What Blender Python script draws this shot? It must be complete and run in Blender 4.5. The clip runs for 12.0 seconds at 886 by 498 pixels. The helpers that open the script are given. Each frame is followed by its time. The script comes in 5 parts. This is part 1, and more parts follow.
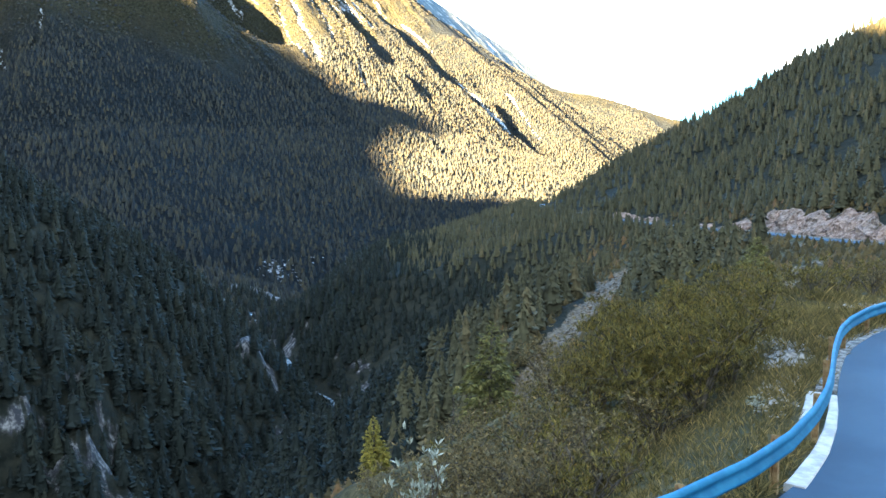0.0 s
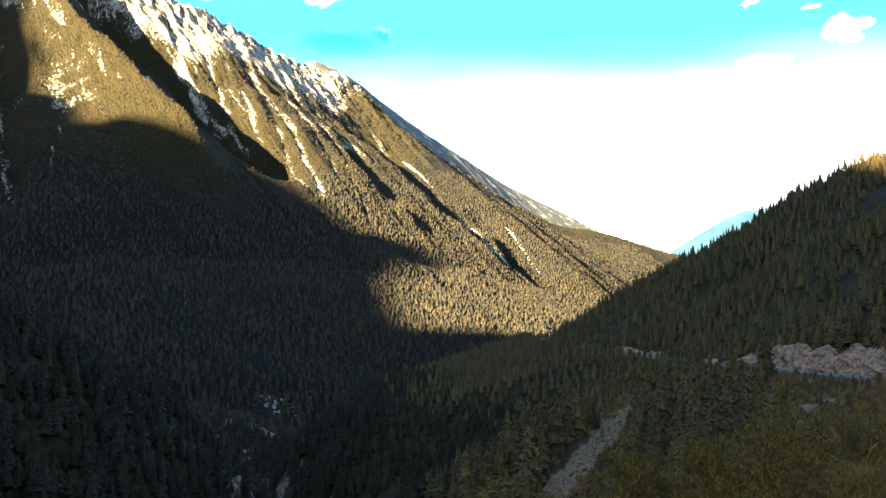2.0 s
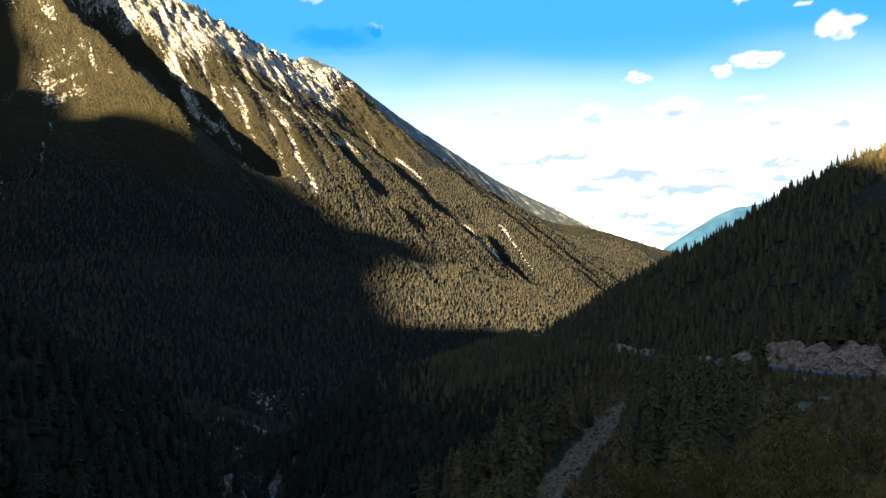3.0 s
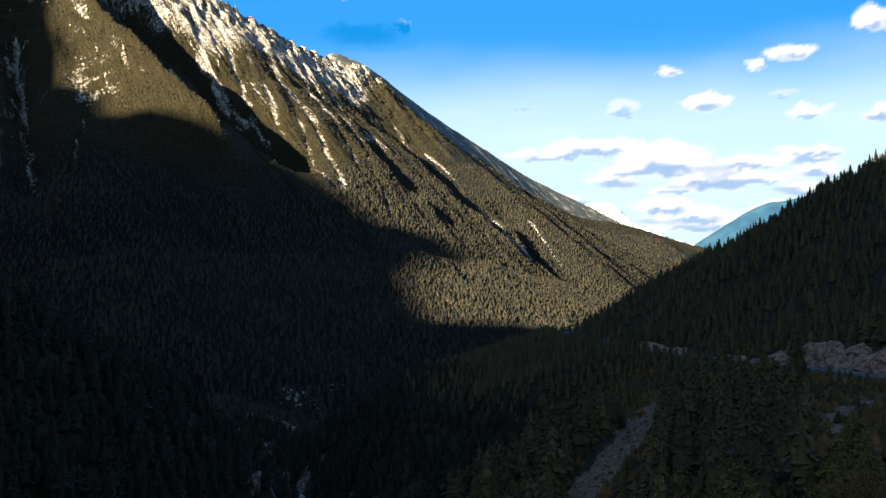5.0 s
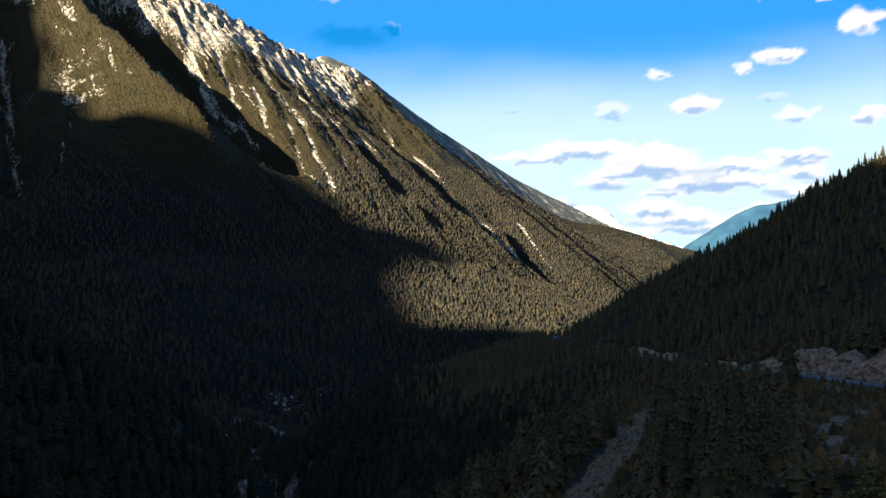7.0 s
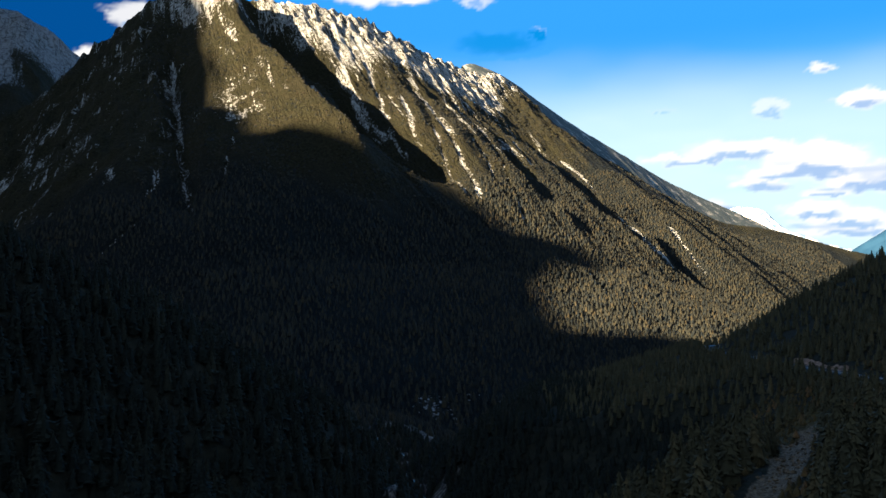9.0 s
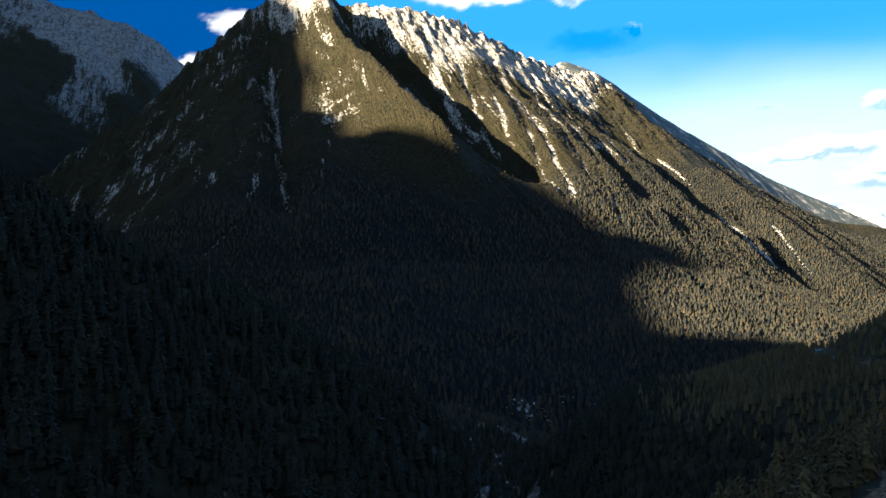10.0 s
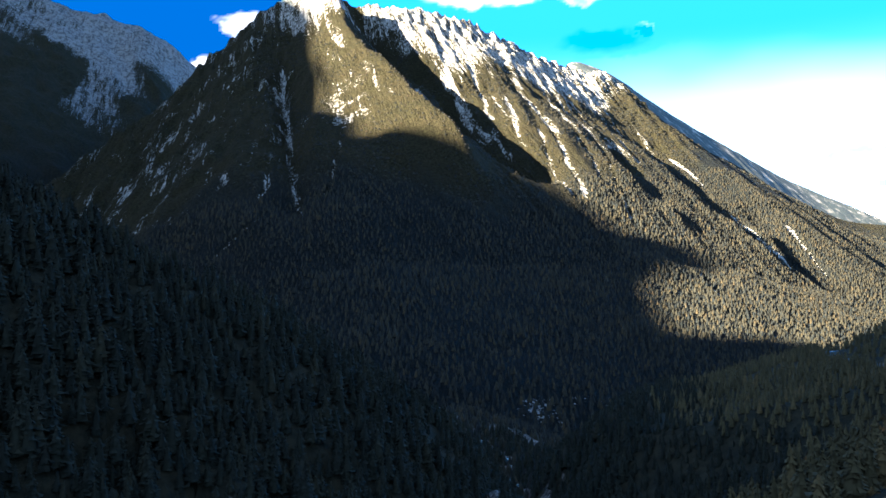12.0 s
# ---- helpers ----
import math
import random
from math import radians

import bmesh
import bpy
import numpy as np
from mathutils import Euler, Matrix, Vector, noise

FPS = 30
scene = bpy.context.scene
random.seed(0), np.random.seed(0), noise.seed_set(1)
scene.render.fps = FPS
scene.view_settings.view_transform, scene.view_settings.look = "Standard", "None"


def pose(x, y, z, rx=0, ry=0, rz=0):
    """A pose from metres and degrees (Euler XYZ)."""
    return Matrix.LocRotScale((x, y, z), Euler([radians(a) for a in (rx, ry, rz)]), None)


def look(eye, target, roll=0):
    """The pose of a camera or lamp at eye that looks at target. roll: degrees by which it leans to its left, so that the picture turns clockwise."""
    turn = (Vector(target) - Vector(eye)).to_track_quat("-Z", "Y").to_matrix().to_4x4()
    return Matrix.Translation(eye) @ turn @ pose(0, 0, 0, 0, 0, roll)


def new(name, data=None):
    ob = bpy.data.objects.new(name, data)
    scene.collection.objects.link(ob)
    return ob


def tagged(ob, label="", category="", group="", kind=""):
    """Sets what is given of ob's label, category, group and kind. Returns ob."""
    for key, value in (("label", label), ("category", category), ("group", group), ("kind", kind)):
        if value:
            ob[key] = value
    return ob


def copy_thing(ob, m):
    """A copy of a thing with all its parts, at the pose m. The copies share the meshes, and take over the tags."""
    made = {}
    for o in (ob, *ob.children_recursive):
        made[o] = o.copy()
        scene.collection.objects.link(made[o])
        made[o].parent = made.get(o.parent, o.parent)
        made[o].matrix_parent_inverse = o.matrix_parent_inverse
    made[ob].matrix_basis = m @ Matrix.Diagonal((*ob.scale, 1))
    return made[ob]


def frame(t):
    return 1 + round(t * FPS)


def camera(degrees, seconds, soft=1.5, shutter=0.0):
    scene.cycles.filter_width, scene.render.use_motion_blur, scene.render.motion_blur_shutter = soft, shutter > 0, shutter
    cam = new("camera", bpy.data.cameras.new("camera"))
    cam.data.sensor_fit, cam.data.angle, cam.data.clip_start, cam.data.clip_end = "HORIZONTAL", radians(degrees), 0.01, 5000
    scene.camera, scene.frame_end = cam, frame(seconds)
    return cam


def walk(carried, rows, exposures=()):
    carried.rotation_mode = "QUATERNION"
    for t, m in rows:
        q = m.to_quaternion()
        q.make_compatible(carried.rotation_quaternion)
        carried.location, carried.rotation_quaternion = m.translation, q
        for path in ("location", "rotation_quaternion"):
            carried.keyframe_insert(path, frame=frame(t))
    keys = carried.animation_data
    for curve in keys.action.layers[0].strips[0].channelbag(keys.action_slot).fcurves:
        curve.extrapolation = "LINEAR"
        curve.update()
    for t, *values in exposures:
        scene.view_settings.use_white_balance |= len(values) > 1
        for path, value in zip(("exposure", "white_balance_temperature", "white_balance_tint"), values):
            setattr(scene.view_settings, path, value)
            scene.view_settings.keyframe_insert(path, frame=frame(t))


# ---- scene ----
cam = camera(54.6, 12.0)
PATH = [
    (0.0, pose(0.00, 0.00, 0.00, 83.53, 0.04, 4.25)),
    (0.5, pose(0.00, 0.76, 0.04, 85.64, -0.01, 4.16)),
    (1, pose(0.01, 1.51, 0.08, 88.06, -0.07, 4.10)),
    (1.5, pose(0.01, 2.25, 0.13, 90.12, -0.03, 3.96)),
    (2, pose(0.01, 3.00, 0.17, 92.39, -0.04, 4.26)),
    (2.5, pose(-0.03, 3.74, 0.28, 92.23, -0.03, 4.15)),
    (3, pose(-0.06, 4.49, 0.38, 92.15, -0.01, 3.79)),
    (4.8, pose(-0.22, 7.21, 0.95, 91.87, -0.02, 3.89)),
    (5, pose(-0.23, 7.51, 1.01, 91.86, -0.08, 5.71)),
    (5.5, pose(-0.24, 8.26, 1.26, 91.82, -0.02, 5.42)),
    (6, pose(-0.25, 9.01, 1.52, 91.90, 0.03, 5.17)),
    (6.5, pose(-0.26, 9.76, 1.77, 91.99, -0.01, 4.94)),
    (8.3, pose(-0.21, 12.42, 2.43, 92.29, 0.12, 8.22)),
    (8.5, pose(-0.20, 12.71, 2.50, 92.32, 0.08, 10.54)),
    (9, pose(-0.17, 13.43, 2.63, 92.40, 0.06, 14.85)),
    (9.5, pose(-0.14, 14.14, 2.75, 92.43, 0.05, 18.21)),
    (10, pose(-0.10, 14.86, 2.87, 92.42, -0.04, 21.07)),
    (10.5, pose(-0.06, 15.56, 2.97, 92.43, -0.05, 22.61)),
    (11, pose(-0.01, 16.26, 3.06, 92.44, -0.03, 22.36)),
    (11.5, pose(0.03, 16.95, 3.15, 92.45, 0.01, 22.12)),
    (12, pose(0.08, 17.65, 3.25, 92.47, 0.06, 21.88)),
]
# the film camera closes down as the bright sky comes in, and opens again at the end
EXPOSURES = [(0.0, 4.55, 7150, 10), (0.5, 4.45, 7200, 10), (1.0, 4.15, 7300, 10), (1.5, 3.6, 7800, 10), (2.0, 2.95, 8300, 10), (2.5, 2.3, 8300, 10), (3.0, 1.85, 7300, 10),
             (3.2, 1.66, 6900, 10), (4.8, 1.4, 6500, 10), (9.0, 1.4, 6400, 10), (9.5, 1.5, 6300, 10), (10.0, 1.75, 6200, 10), (10.5, 2.15, 5850, 10), (11.0, 2.5, 5750, 10), (12.0, 2.6, 5750, 10)]
walk(cam, PATH, EXPOSURES)

# ---- light: a low sun over the camera's left shoulder, and the sky ----
SUN_WAY = Vector((-0.54, -0.84, 0.31)).normalized()   # from the place towards the sun
sun = new("sun", bpy.data.lights.new("sun", "SUN"))
sun.data.energy, sun.data.angle, sun.data.color = 13.5, radians(0.4), (1.0, 0.73, 0.42)
sun.matrix_world = look(SUN_WAY * 100, (0, 0, 0))
world = bpy.data.worlds.new("world")
scene.world = world
world.use_nodes = True
wn, wl = world.node_tree.nodes, world.node_tree.links
sky = wn.new("ShaderNodeTexSky")
sky.sky_type, sky.sun_disc = "NISHITA", False
sky.sun_elevation, sky.sun_rotation = math.asin(SUN_WAY.z), math.atan2(SUN_WAY.x, SUN_WAY.y)
sky.altitude, sky.air_density, sky.dust_density, sky.ozone_density = 1200, 1.0, 0.4, 1.6
mild = wn.new("ShaderNodeHueSaturation")
mild.inputs["Saturation"].default_value = 0.72
wl.new(sky.outputs[0], mild.inputs["Color"])
cool = wn.new("ShaderNodeMix")
cool.data_type, cool.blend_type = "RGBA", "MULTIPLY"
cool.inputs[0].default_value, cool.inputs[7].default_value = 1.0, (0.97, 1.03, 0.98, 1)
wl.new(mild.outputs[0], cool.inputs[6])
wl.new(cool.outputs[2], wn["Background"].inputs[0])
wn["Background"].inputs[1].default_value = 0.064


# ---- numbers of the landscape: noise, the road's line, the hills ----
def value_noise(x, y, seed):
    x, y = np.asarray(x, float), np.asarray(y, float)
    xi, yi = np.floor(x), np.floor(y)
    fx, fy = x - xi, y - yi
    fx, fy = fx * fx * (3 - 2 * fx), fy * fy * (3 - 2 * fy)

    def lattice(i, j):
        h = (i.astype(np.int64) * 374761393 + j.astype(np.int64) * 668265263 + seed * 1274126177) & 0xFFFFFFFF
        h = ((h ^ (h >> 13)) * 1274126177) & 0xFFFFFFFF
        h = ((h ^ (h >> 16)) * 2246822519) & 0xFFFFFFFF
        return ((h ^ (h >> 15)) & 0xFFFFFF) / float(0xFFFFFF)

    a, b = lattice(xi, yi), lattice(xi + 1, yi)
    c, d = lattice(xi, yi + 1), lattice(xi + 1, yi + 1)
    return (a + (b - a) * fx) * (1 - fy) + (c + (d - c) * fx) * fy


def fbm(x, y, seed, octaves=4, gain=0.5):
    total, amp, norm = 0.0, 1.0, 0.0
    for k in range(octaves):
        total = total + amp * value_noise(x * 2 ** k + 17.3 * k, y * 2 ** k - 9.1 * k, seed + k)
        norm, amp = norm + amp, amp * gain
    return total / norm * 2 - 1


def ridged(x, y, seed, octaves=3):
    total, amp, norm = 0.0, 1.0, 0.0
    for k in range(octaves):
        total = total + amp * (1 - np.abs(2 * value_noise(x * 2 ** k + 5.7 * k, y * 2 ** k + 3.3 * k, seed + k) - 1))
        norm, amp = norm + amp, amp * 0.5
    return total / norm


def smooth(a, b, x):
    t = np.clip((x - a) / (b - a), 0, 1)
    return t * t * (3 - 2 * t)


def spline(points, step):
    """A smooth line through the points, sampled about every step metres (Catmull-Rom)."""
    p = np.array(points, float)
    p = np.vstack([2 * p[0] - p[1], p, 2 * p[-1] - p[-2]])
    out = []
    for k in range(1, len(p) - 2):
        count = max(2, int(np.linalg.norm(p[k + 1] - p[k]) / step))
        for t in np.arange(count) / count:
            a, b, c, d = p[k - 1], p[k], p[k + 1], p[k + 2]
            out.append(0.5 * (2 * b + (c - a) * t + (2 * a - 5 * b + 4 * c - d) * t * t + (3 * b - a - 3 * c + d) * t ** 3))
    out.append(p[-2])
    return np.array(out)


# the line of the guardrail, on the road's valley side
RAIL = spline([(-260, -190, -3), (-90, -62, -4), (-40, -22, -4.6), (-18, -6, -4.75), (-7, 2.6, -4.75), (-2, 6.6, -4.75), (2.0, 9.9, -4.75), (4.1, 12.3, -4.75),
               (5.5, 14.8, -4.75), (6.4, 17.0, -4.75), (7.3, 19.2, -4.8), (8.6, 21.8, -4.85), (11.2, 25.2, -4.95), (15.5, 28.6, -5.1), (23, 32, -5.3),
               (36, 38, -6), (50, 52, -7.5), (63, 76, -9.5), (71, 110, -13), (72, 150, -16.5), (67, 190, -19), (64, 220, -20.6),
               (61, 250, -22.6), (54, 300, -25.5), (44, 350, -27.5), (33, 400, -29), (22, 450, -30.5), (14, 490, -31.5), (15, 520, -32),
               (32, 552, -33), (80, 592, -34), (170, 660, -36), (330, 790, -40), (520, 960, -45)], 2.5)
RAIL_LENGTH = np.concatenate([[0], np.cumsum(np.linalg.norm(np.diff(RAIL[:, :2], axis=0), axis=1))])
RIVER = spline([(-200, -45, -94), (-125, 45, -96), (-92, 130, -98), (-72, 215, -99), (-64, 285, -100), (-66, 320, -100.5), (-93, 366, -101),
                (-119, 421, -102), (-140, 470, -101), (-176, 530, -97), (-250, 620, -88)], 8)
RIVER[:, 0] += 5 * np.sin(RIVER[:, 1] / 11.0) * np.sin(RIVER[:, 1] / 37.0 + 1)


def near_line(line, x, y):
    """For plan points: the distance to a line, negative on its left, and the place along it (as a row number)."""
    x, y = np.ravel(np.asarray(x, float)), np.ravel(np.asarray(y, float))
    best, side, where = np.full(x.shape, 1e18), np.zeros(x.shape), np.zeros(x.shape)
    for k in range(len(line) - 1):
        ax, ay = line[k, :2]
        dx, dy = line[k + 1, :2] - line[k, :2]
        t = np.clip(((x - ax) * dx + (y - ay) * dy) / (dx * dx + dy * dy), 0, 1)
        ex, ey = x - ax - t * dx, y - ay - t * dy
        d2 = ex * ex + ey * ey
        hit = d2 < best
        best[hit], where[hit] = d2[hit], k + t[hit]
        side[hit] = np.where(ex * dy - ey * dx >= 0, 1, -1)[hit]
    return np.sqrt(best) * side, where


def along(values, where):
    return np.interp(where, np.arange(len(values)), values)


# the crest of the left hill that runs down into the gorge, with its height
SPUR = spline([(-504, 86, 216), (-338, 144, 108), (-238, 194, 42), (-189, 248, 1), (-160, 302, -30), (-138, 344, -60), (-129, 366, -88), (-124, 388, -125)], 10)
ROAD_WIDTH = 7.0


def cut_height(y_road):
    """How high the blasted rock stands over the road, along the road's own y."""
    return 0.8 + 6.0 * smooth(165, 195, y_road) * (1 - smooth(250, 276, y_road)) + 0.9 * smooth(300, 330, y_road) * (1 - smooth(440, 480, y_road)) * smooth(0.1, 0.3, fbm(y_road / 17, 0 * y_road, 58, 2))


def land(x, y):
    """Height of the ground, and where it is rock, scree and grass (0 to 1)."""
    shape = np.shape(x)
    x, y = np.ravel(np.asarray(x, float)), np.ravel(np.asarray(y, float))
    d, w = near_line(RAIL, x, y)
    zr, yr, xr = along(RAIL[:, 2], w), along(RAIL[:, 1], w), along(RAIL[:, 0], w)
    rough = fbm(x / 55, y / 55, 3, 5)
    fine = fbm(x / 7, y / 7, 8, 4)
    # valley side of the road: a shoulder, a gentler bench, then the gorge's flank
    o = np.maximum(-d, 0)
    shoulder = 1.2 + 5.5 * smooth(20, 27, yr) * (1 - smooth(60, 90, yr))
    bench = 62 * smooth(70, 150, yr) * (1 - smooth(200, 260, yr)) + 100 * smooth(330, 430, yr)
    steep = 0.66 + 0.2 * smooth(330, 430, yr)
    o2 = np.maximum(o - shoulder, 0)
    drop = 0.04 * np.minimum(o, shoulder) + (0.27 + 0.05 * smooth(330, 430, yr)) * np.minimum(o2, bench) + steep * np.maximum(o2 - bench, 0)
    away = smooth(4, 40, o)
    z_low = zr - drop + away * (5.0 * rough + 0.9 * fine) + 0.12 * fine * smooth(1.5, 4, o)
    # hill side of the road: the cut, then the wooded slope
    u = np.maximum(d - ROAD_WIDTH, 0)
    hc = cut_height(yr) * (0.75 + 0.45 * fbm(x / 14, y / 14, 21, 3))
    slope = 0.20 + 0.35 * smooth(60, 180, yr) + 0.05 * smooth(400, 600, yr)
    back = np.maximum(u - 2.4, 0)
    rise = np.minimum(back * 1.5, hc) + slope * np.maximum(back - hc / 1.5, 0)
    rise = np.where(rise > 120, 120 + 150 * np.tanh((rise - 120) / 150), rise)
    z_high = zr + rise + 4.5 * smooth(40, 110, u) * smooth(150, 300, yr) + smooth(8, 50, u) * (7 * rough + 1.2 * fine) + 1.0 * fbm(x / 3.0, y / 3.0, 31, 3) * smooth(0, 2, u) * (u < 12)
    right = np.where(d > 0, z_high, z_low)
    # the left hill: falls off both ways from its crest
    ds, ws = near_line(SPUR, x, y)
    zs = along(SPUR[:, 2], ws)
    left = zs - np.where(ds > 0, 0.80, 0.62) * np.sqrt(ds * ds + 400) + 20 + 9 * fbm(x / 70, y / 70, 41, 5) + 1.5 * fine
    # the gorge's floor and flanks
    dr, wr = near_line(RIVER, x, y)
    floor_z = along(RIVER[:, 2], wr) + 0.20 * np.maximum(np.abs(dr) - 5, 0) * (1 - smooth(60, 160, np.abs(dr))) + 2.0 * fine * smooth(3, 12, np.abs(dr))
    far = smooth(440, 520, y + 0.35 * x)
    axis = x + 128 + 0.075 * (y - 440)
    ramp = -107 + 0.30 * np.clip(np.abs(axis) - 12, 0, 60) + 5 * rough + 2 * fine - 0.22 * np.maximum(y - 600, 0) - 0.12 * np.clip(np.abs(axis) - 90, 0, 400)
    floor_z = floor_z * (1 - far) + ramp * far
    z = np.maximum(np.maximum(right, left), floor_z)
    # the stream has cut its bed
    bed = along(RIVER[:, 2], wr) + 1.25 * np.maximum(np.abs(dr) - 3, 0) * (1 + 0.4 * fine)
    z = np.where(y < 440, np.minimum(z, bed), z)
    # bluffs at the foot of the left hill
    bluff = smooth(-92, -86, z) * (1 - smooth(-70, -55, z)) * (left >= right) * smooth(0.22, 0.45, fbm(x / 22, y / 30, 51, 4)) * (y < 330)
    z = z + bluff * (14 * np.abs(fbm(x / 18, y / 18, 53, 4)))
    rock = np.clip(bluff * 1.2, 0, 1) * smooth(-0.25, 0.2, fbm(x / 5, y / 5, 55, 3))
    cut = (d > ROAD_WIDTH + 0.2) * (u < hc / 1.5 + 1.0) * smooth(150, 175, yr) * (1 - smooth(262, 284, yr))
    cut = np.maximum(cut, 0.8 * (d > ROAD_WIDTH + 0.2) * (u < hc / 1.5 + 1) * smooth(0.1, 0.3, fbm(yr / 17, 0 * yr, 58, 2)) * smooth(300, 330, yr) * (yr < 480))
    rock = np.maximum(rock, smooth(26, 8, np.abs(dr)) * smooth(-0.1, 0.3, fbm(x / 9, y / 9, 61, 3)) * smooth(-0.2, 0.15, fbm(x / 3.5, y / 3.5, 62, 2)) * (z < -84))
    rock = np.maximum(rock, smooth(405, 430, y) * (1 - smooth(560, 660, y)) * smooth(14 + 0.28 * (y - 400), 4 + 0.12 * (y - 400), np.abs(axis + 8)) * smooth(-0.4, -0.1, fbm(x / 14, y / 14, 63, 4)) * smooth(-0.2, 0.15, fbm(x / 4, y / 4, 64, 2)) * (z < -60))
    # the cliff low on the left hill
    cliff = smooth(34, 14, np.hypot(x + 100, y - 192)) * smooth(-0.30, 0.05, fbm(x / 9, y / 9, 65, 3)) * (left >= right)
    z = z + cliff * (3 + 8 * np.abs(fbm(x / 12, y / 12, 67, 4)))
    rock = np.maximum(rock, 0.62 * cliff * smooth(-0.3, 0.2, fbm(x / 3.5, y / 3.5, 69, 3)))
    # scree: the long slide in the bench's edge, the spill below the far road, gravel by the rail
    sx = np.interp(y, [118, 141, 151, 173, 191, 272], [-2.5, 2.6, 8.0, 15.0, 20.5, 35.0])
    slide = smooth(2.4, 0.4, np.abs(x - sx - 0.9 + 2.0 * fbm(y / 12, x / 20, 71, 3)) - np.interp(y, [120, 160, 275], [3.9, 2.8, 1.1])) * smooth(118, 128, y) * (1 - smooth(272, 285, y))
    z = z - slide * (1.2 + 0.9 * np.abs(fbm(x / 3.5, y / 6, 72, 3)))
    spill = smooth(-0.25, 0.1, fbm(x / 9, y / 16, 73, 3)) * smooth(16.5, 18.5, np.degrees(np.arctan2(x, y)) + 1.5 * fine) * (1 - smooth(20.0, 21.5, np.degrees(np.arctan2(x, y)) + 1.5 * fine)) * smooth(2, 5, o) * (1 - smooth(30, 42, o)) * smooth(104, 122, yr) * (1 - smooth(255, 270, yr)) * (d < 0)
    gravel = smooth(-0.32, 0.05, fbm(x / 2.0, y / 2.0, 75, 3)) * smooth(0.3, 1.0, o) * (1 - smooth(0.8 + 1.3 * smooth(18, 24, yr), 1.7 + 1.9 * smooth(18, 24, yr), o)) * smooth(14, 17, yr) * (1 - smooth(31, 36, yr)) * (d < 0)
    scree = np.clip(slide + 0.8 * spill + 0.5 * gravel + cut, 0, 1)
    grass = smooth(40, 16, o) * (d < 0) * (yr > -60) * (yr < 300) * (1 - 0.7 * scree)
    # under the road the ground stays below the asphalt
    z = np.where((d > -0.3) & (d < ROAD_WIDTH + 0.3), zr - 0.10, z)
    out = [z, np.clip(rock, 0, 1), scree, np.clip(grass, 0, 1), d, w]
    return [np.reshape(v, shape) for v in out]


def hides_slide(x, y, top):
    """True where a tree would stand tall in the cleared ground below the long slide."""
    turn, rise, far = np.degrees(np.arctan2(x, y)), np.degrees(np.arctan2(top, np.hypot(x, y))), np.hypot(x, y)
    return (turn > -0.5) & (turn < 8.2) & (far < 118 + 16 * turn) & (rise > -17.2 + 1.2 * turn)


# the great mountain: its crest with the way downhill from each place on it
CREST = spline([(-1420, 1120, 60, 0.30, -0.95), (-1293, 1252, 204, 0.34, -0.94), (-1262, 1352, 293, 0.38, -0.93), (-1214, 1462, 386, 0.42, -0.91), (-1195, 1541, 476, 0.46, -0.89),
                (-1124, 1666, 618, 0.54, -0.84), (-1059, 1755, 694, 0.60, -0.80), (-946, 1856, 697, 0.68, -0.73), (-793, 2040, 694, 0.74, -0.67),
                (-716, 2166, 671, 0.77, -0.64), (-611, 2340, 632, 0.77, -0.64), (-548, 2415, 618, 0.77, -0.64), (-468, 2520, 618, 0.77, -0.64),
                (-365, 2645, 537, 0.77, -0.64), (-236, 2803, 455, 0.77, -0.64), (-130, 2930, 405, 0.77, -0.64), (5, 3092, 328, 0.77, -0.64),
                (223, 3356, 244, 0.77, -0.64), (480, 3665, 200, 0.77, -0.64), (713, 3940, 151, 0.77, -0.64), (1000, 4250, 110, 0.77, -0.64)], 20)
CREST_LENGTH = np.concatenate([[0], np.cumsum(np.linalg.norm(np.diff(CREST[:, :2], axis=0), axis=1))])


# ---- making meshes and materials ----
def mesh_of(name, verts, faces, material, smooth_faces=False, attributes=None):
    """A mesh object from arrays; faces all have the same number of corners."""
    verts, faces = np.asarray(verts, np.float32), np.asarray(faces, np.int32)
    me = bpy.data.meshes.new(name)
    me.vertices.add(len(verts))
    me.vertices.foreach_set("co", verts.ravel())
    corners = faces.shape[1]
    me.loops.add(faces.size)
    me.loops.foreach_set("vertex_index", faces.ravel())
    me.polygons.add(len(faces))
    me.polygons.foreach_set("loop_start", np.arange(len(faces), dtype=np.int32) * corners)
    me.polygons.foreach_set("loop_total", np.full(len(faces), corners, np.int32))
    me.polygons.foreach_set("use_smooth", np.full(len(faces), smooth_faces))
    for key, values in (attributes or {}).items():
        me.attributes.new(key, "FLOAT", "POINT").data.foreach_set("value", np.ravel(values).astype(np.float32))
    me.update(calc_edges=True)
    me.materials.append(material)
    return new(name, me)


def part(name, bm, material, parent, label=""):
    """Links a bmesh as one mesh object under a thing or a part."""
    me = bpy.data.meshes.new(name)
    bm.to_mesh(me)
    bm.free()
    me.materials.append(material)
    ob = new(name, me)
    ob.parent = parent
    return tagged(ob, label)


def grid_faces(rows, cols, closed=False):
    i, j = np.meshgrid(np.arange(rows - 1), np.arange(cols if closed else cols - 1), indexing="ij")
    k = (j + 1) % cols
    return np.stack([i * cols + j, i * cols + k, (i + 1) * cols + k, (i + 1) * cols + j], -1).reshape(-1, 4)


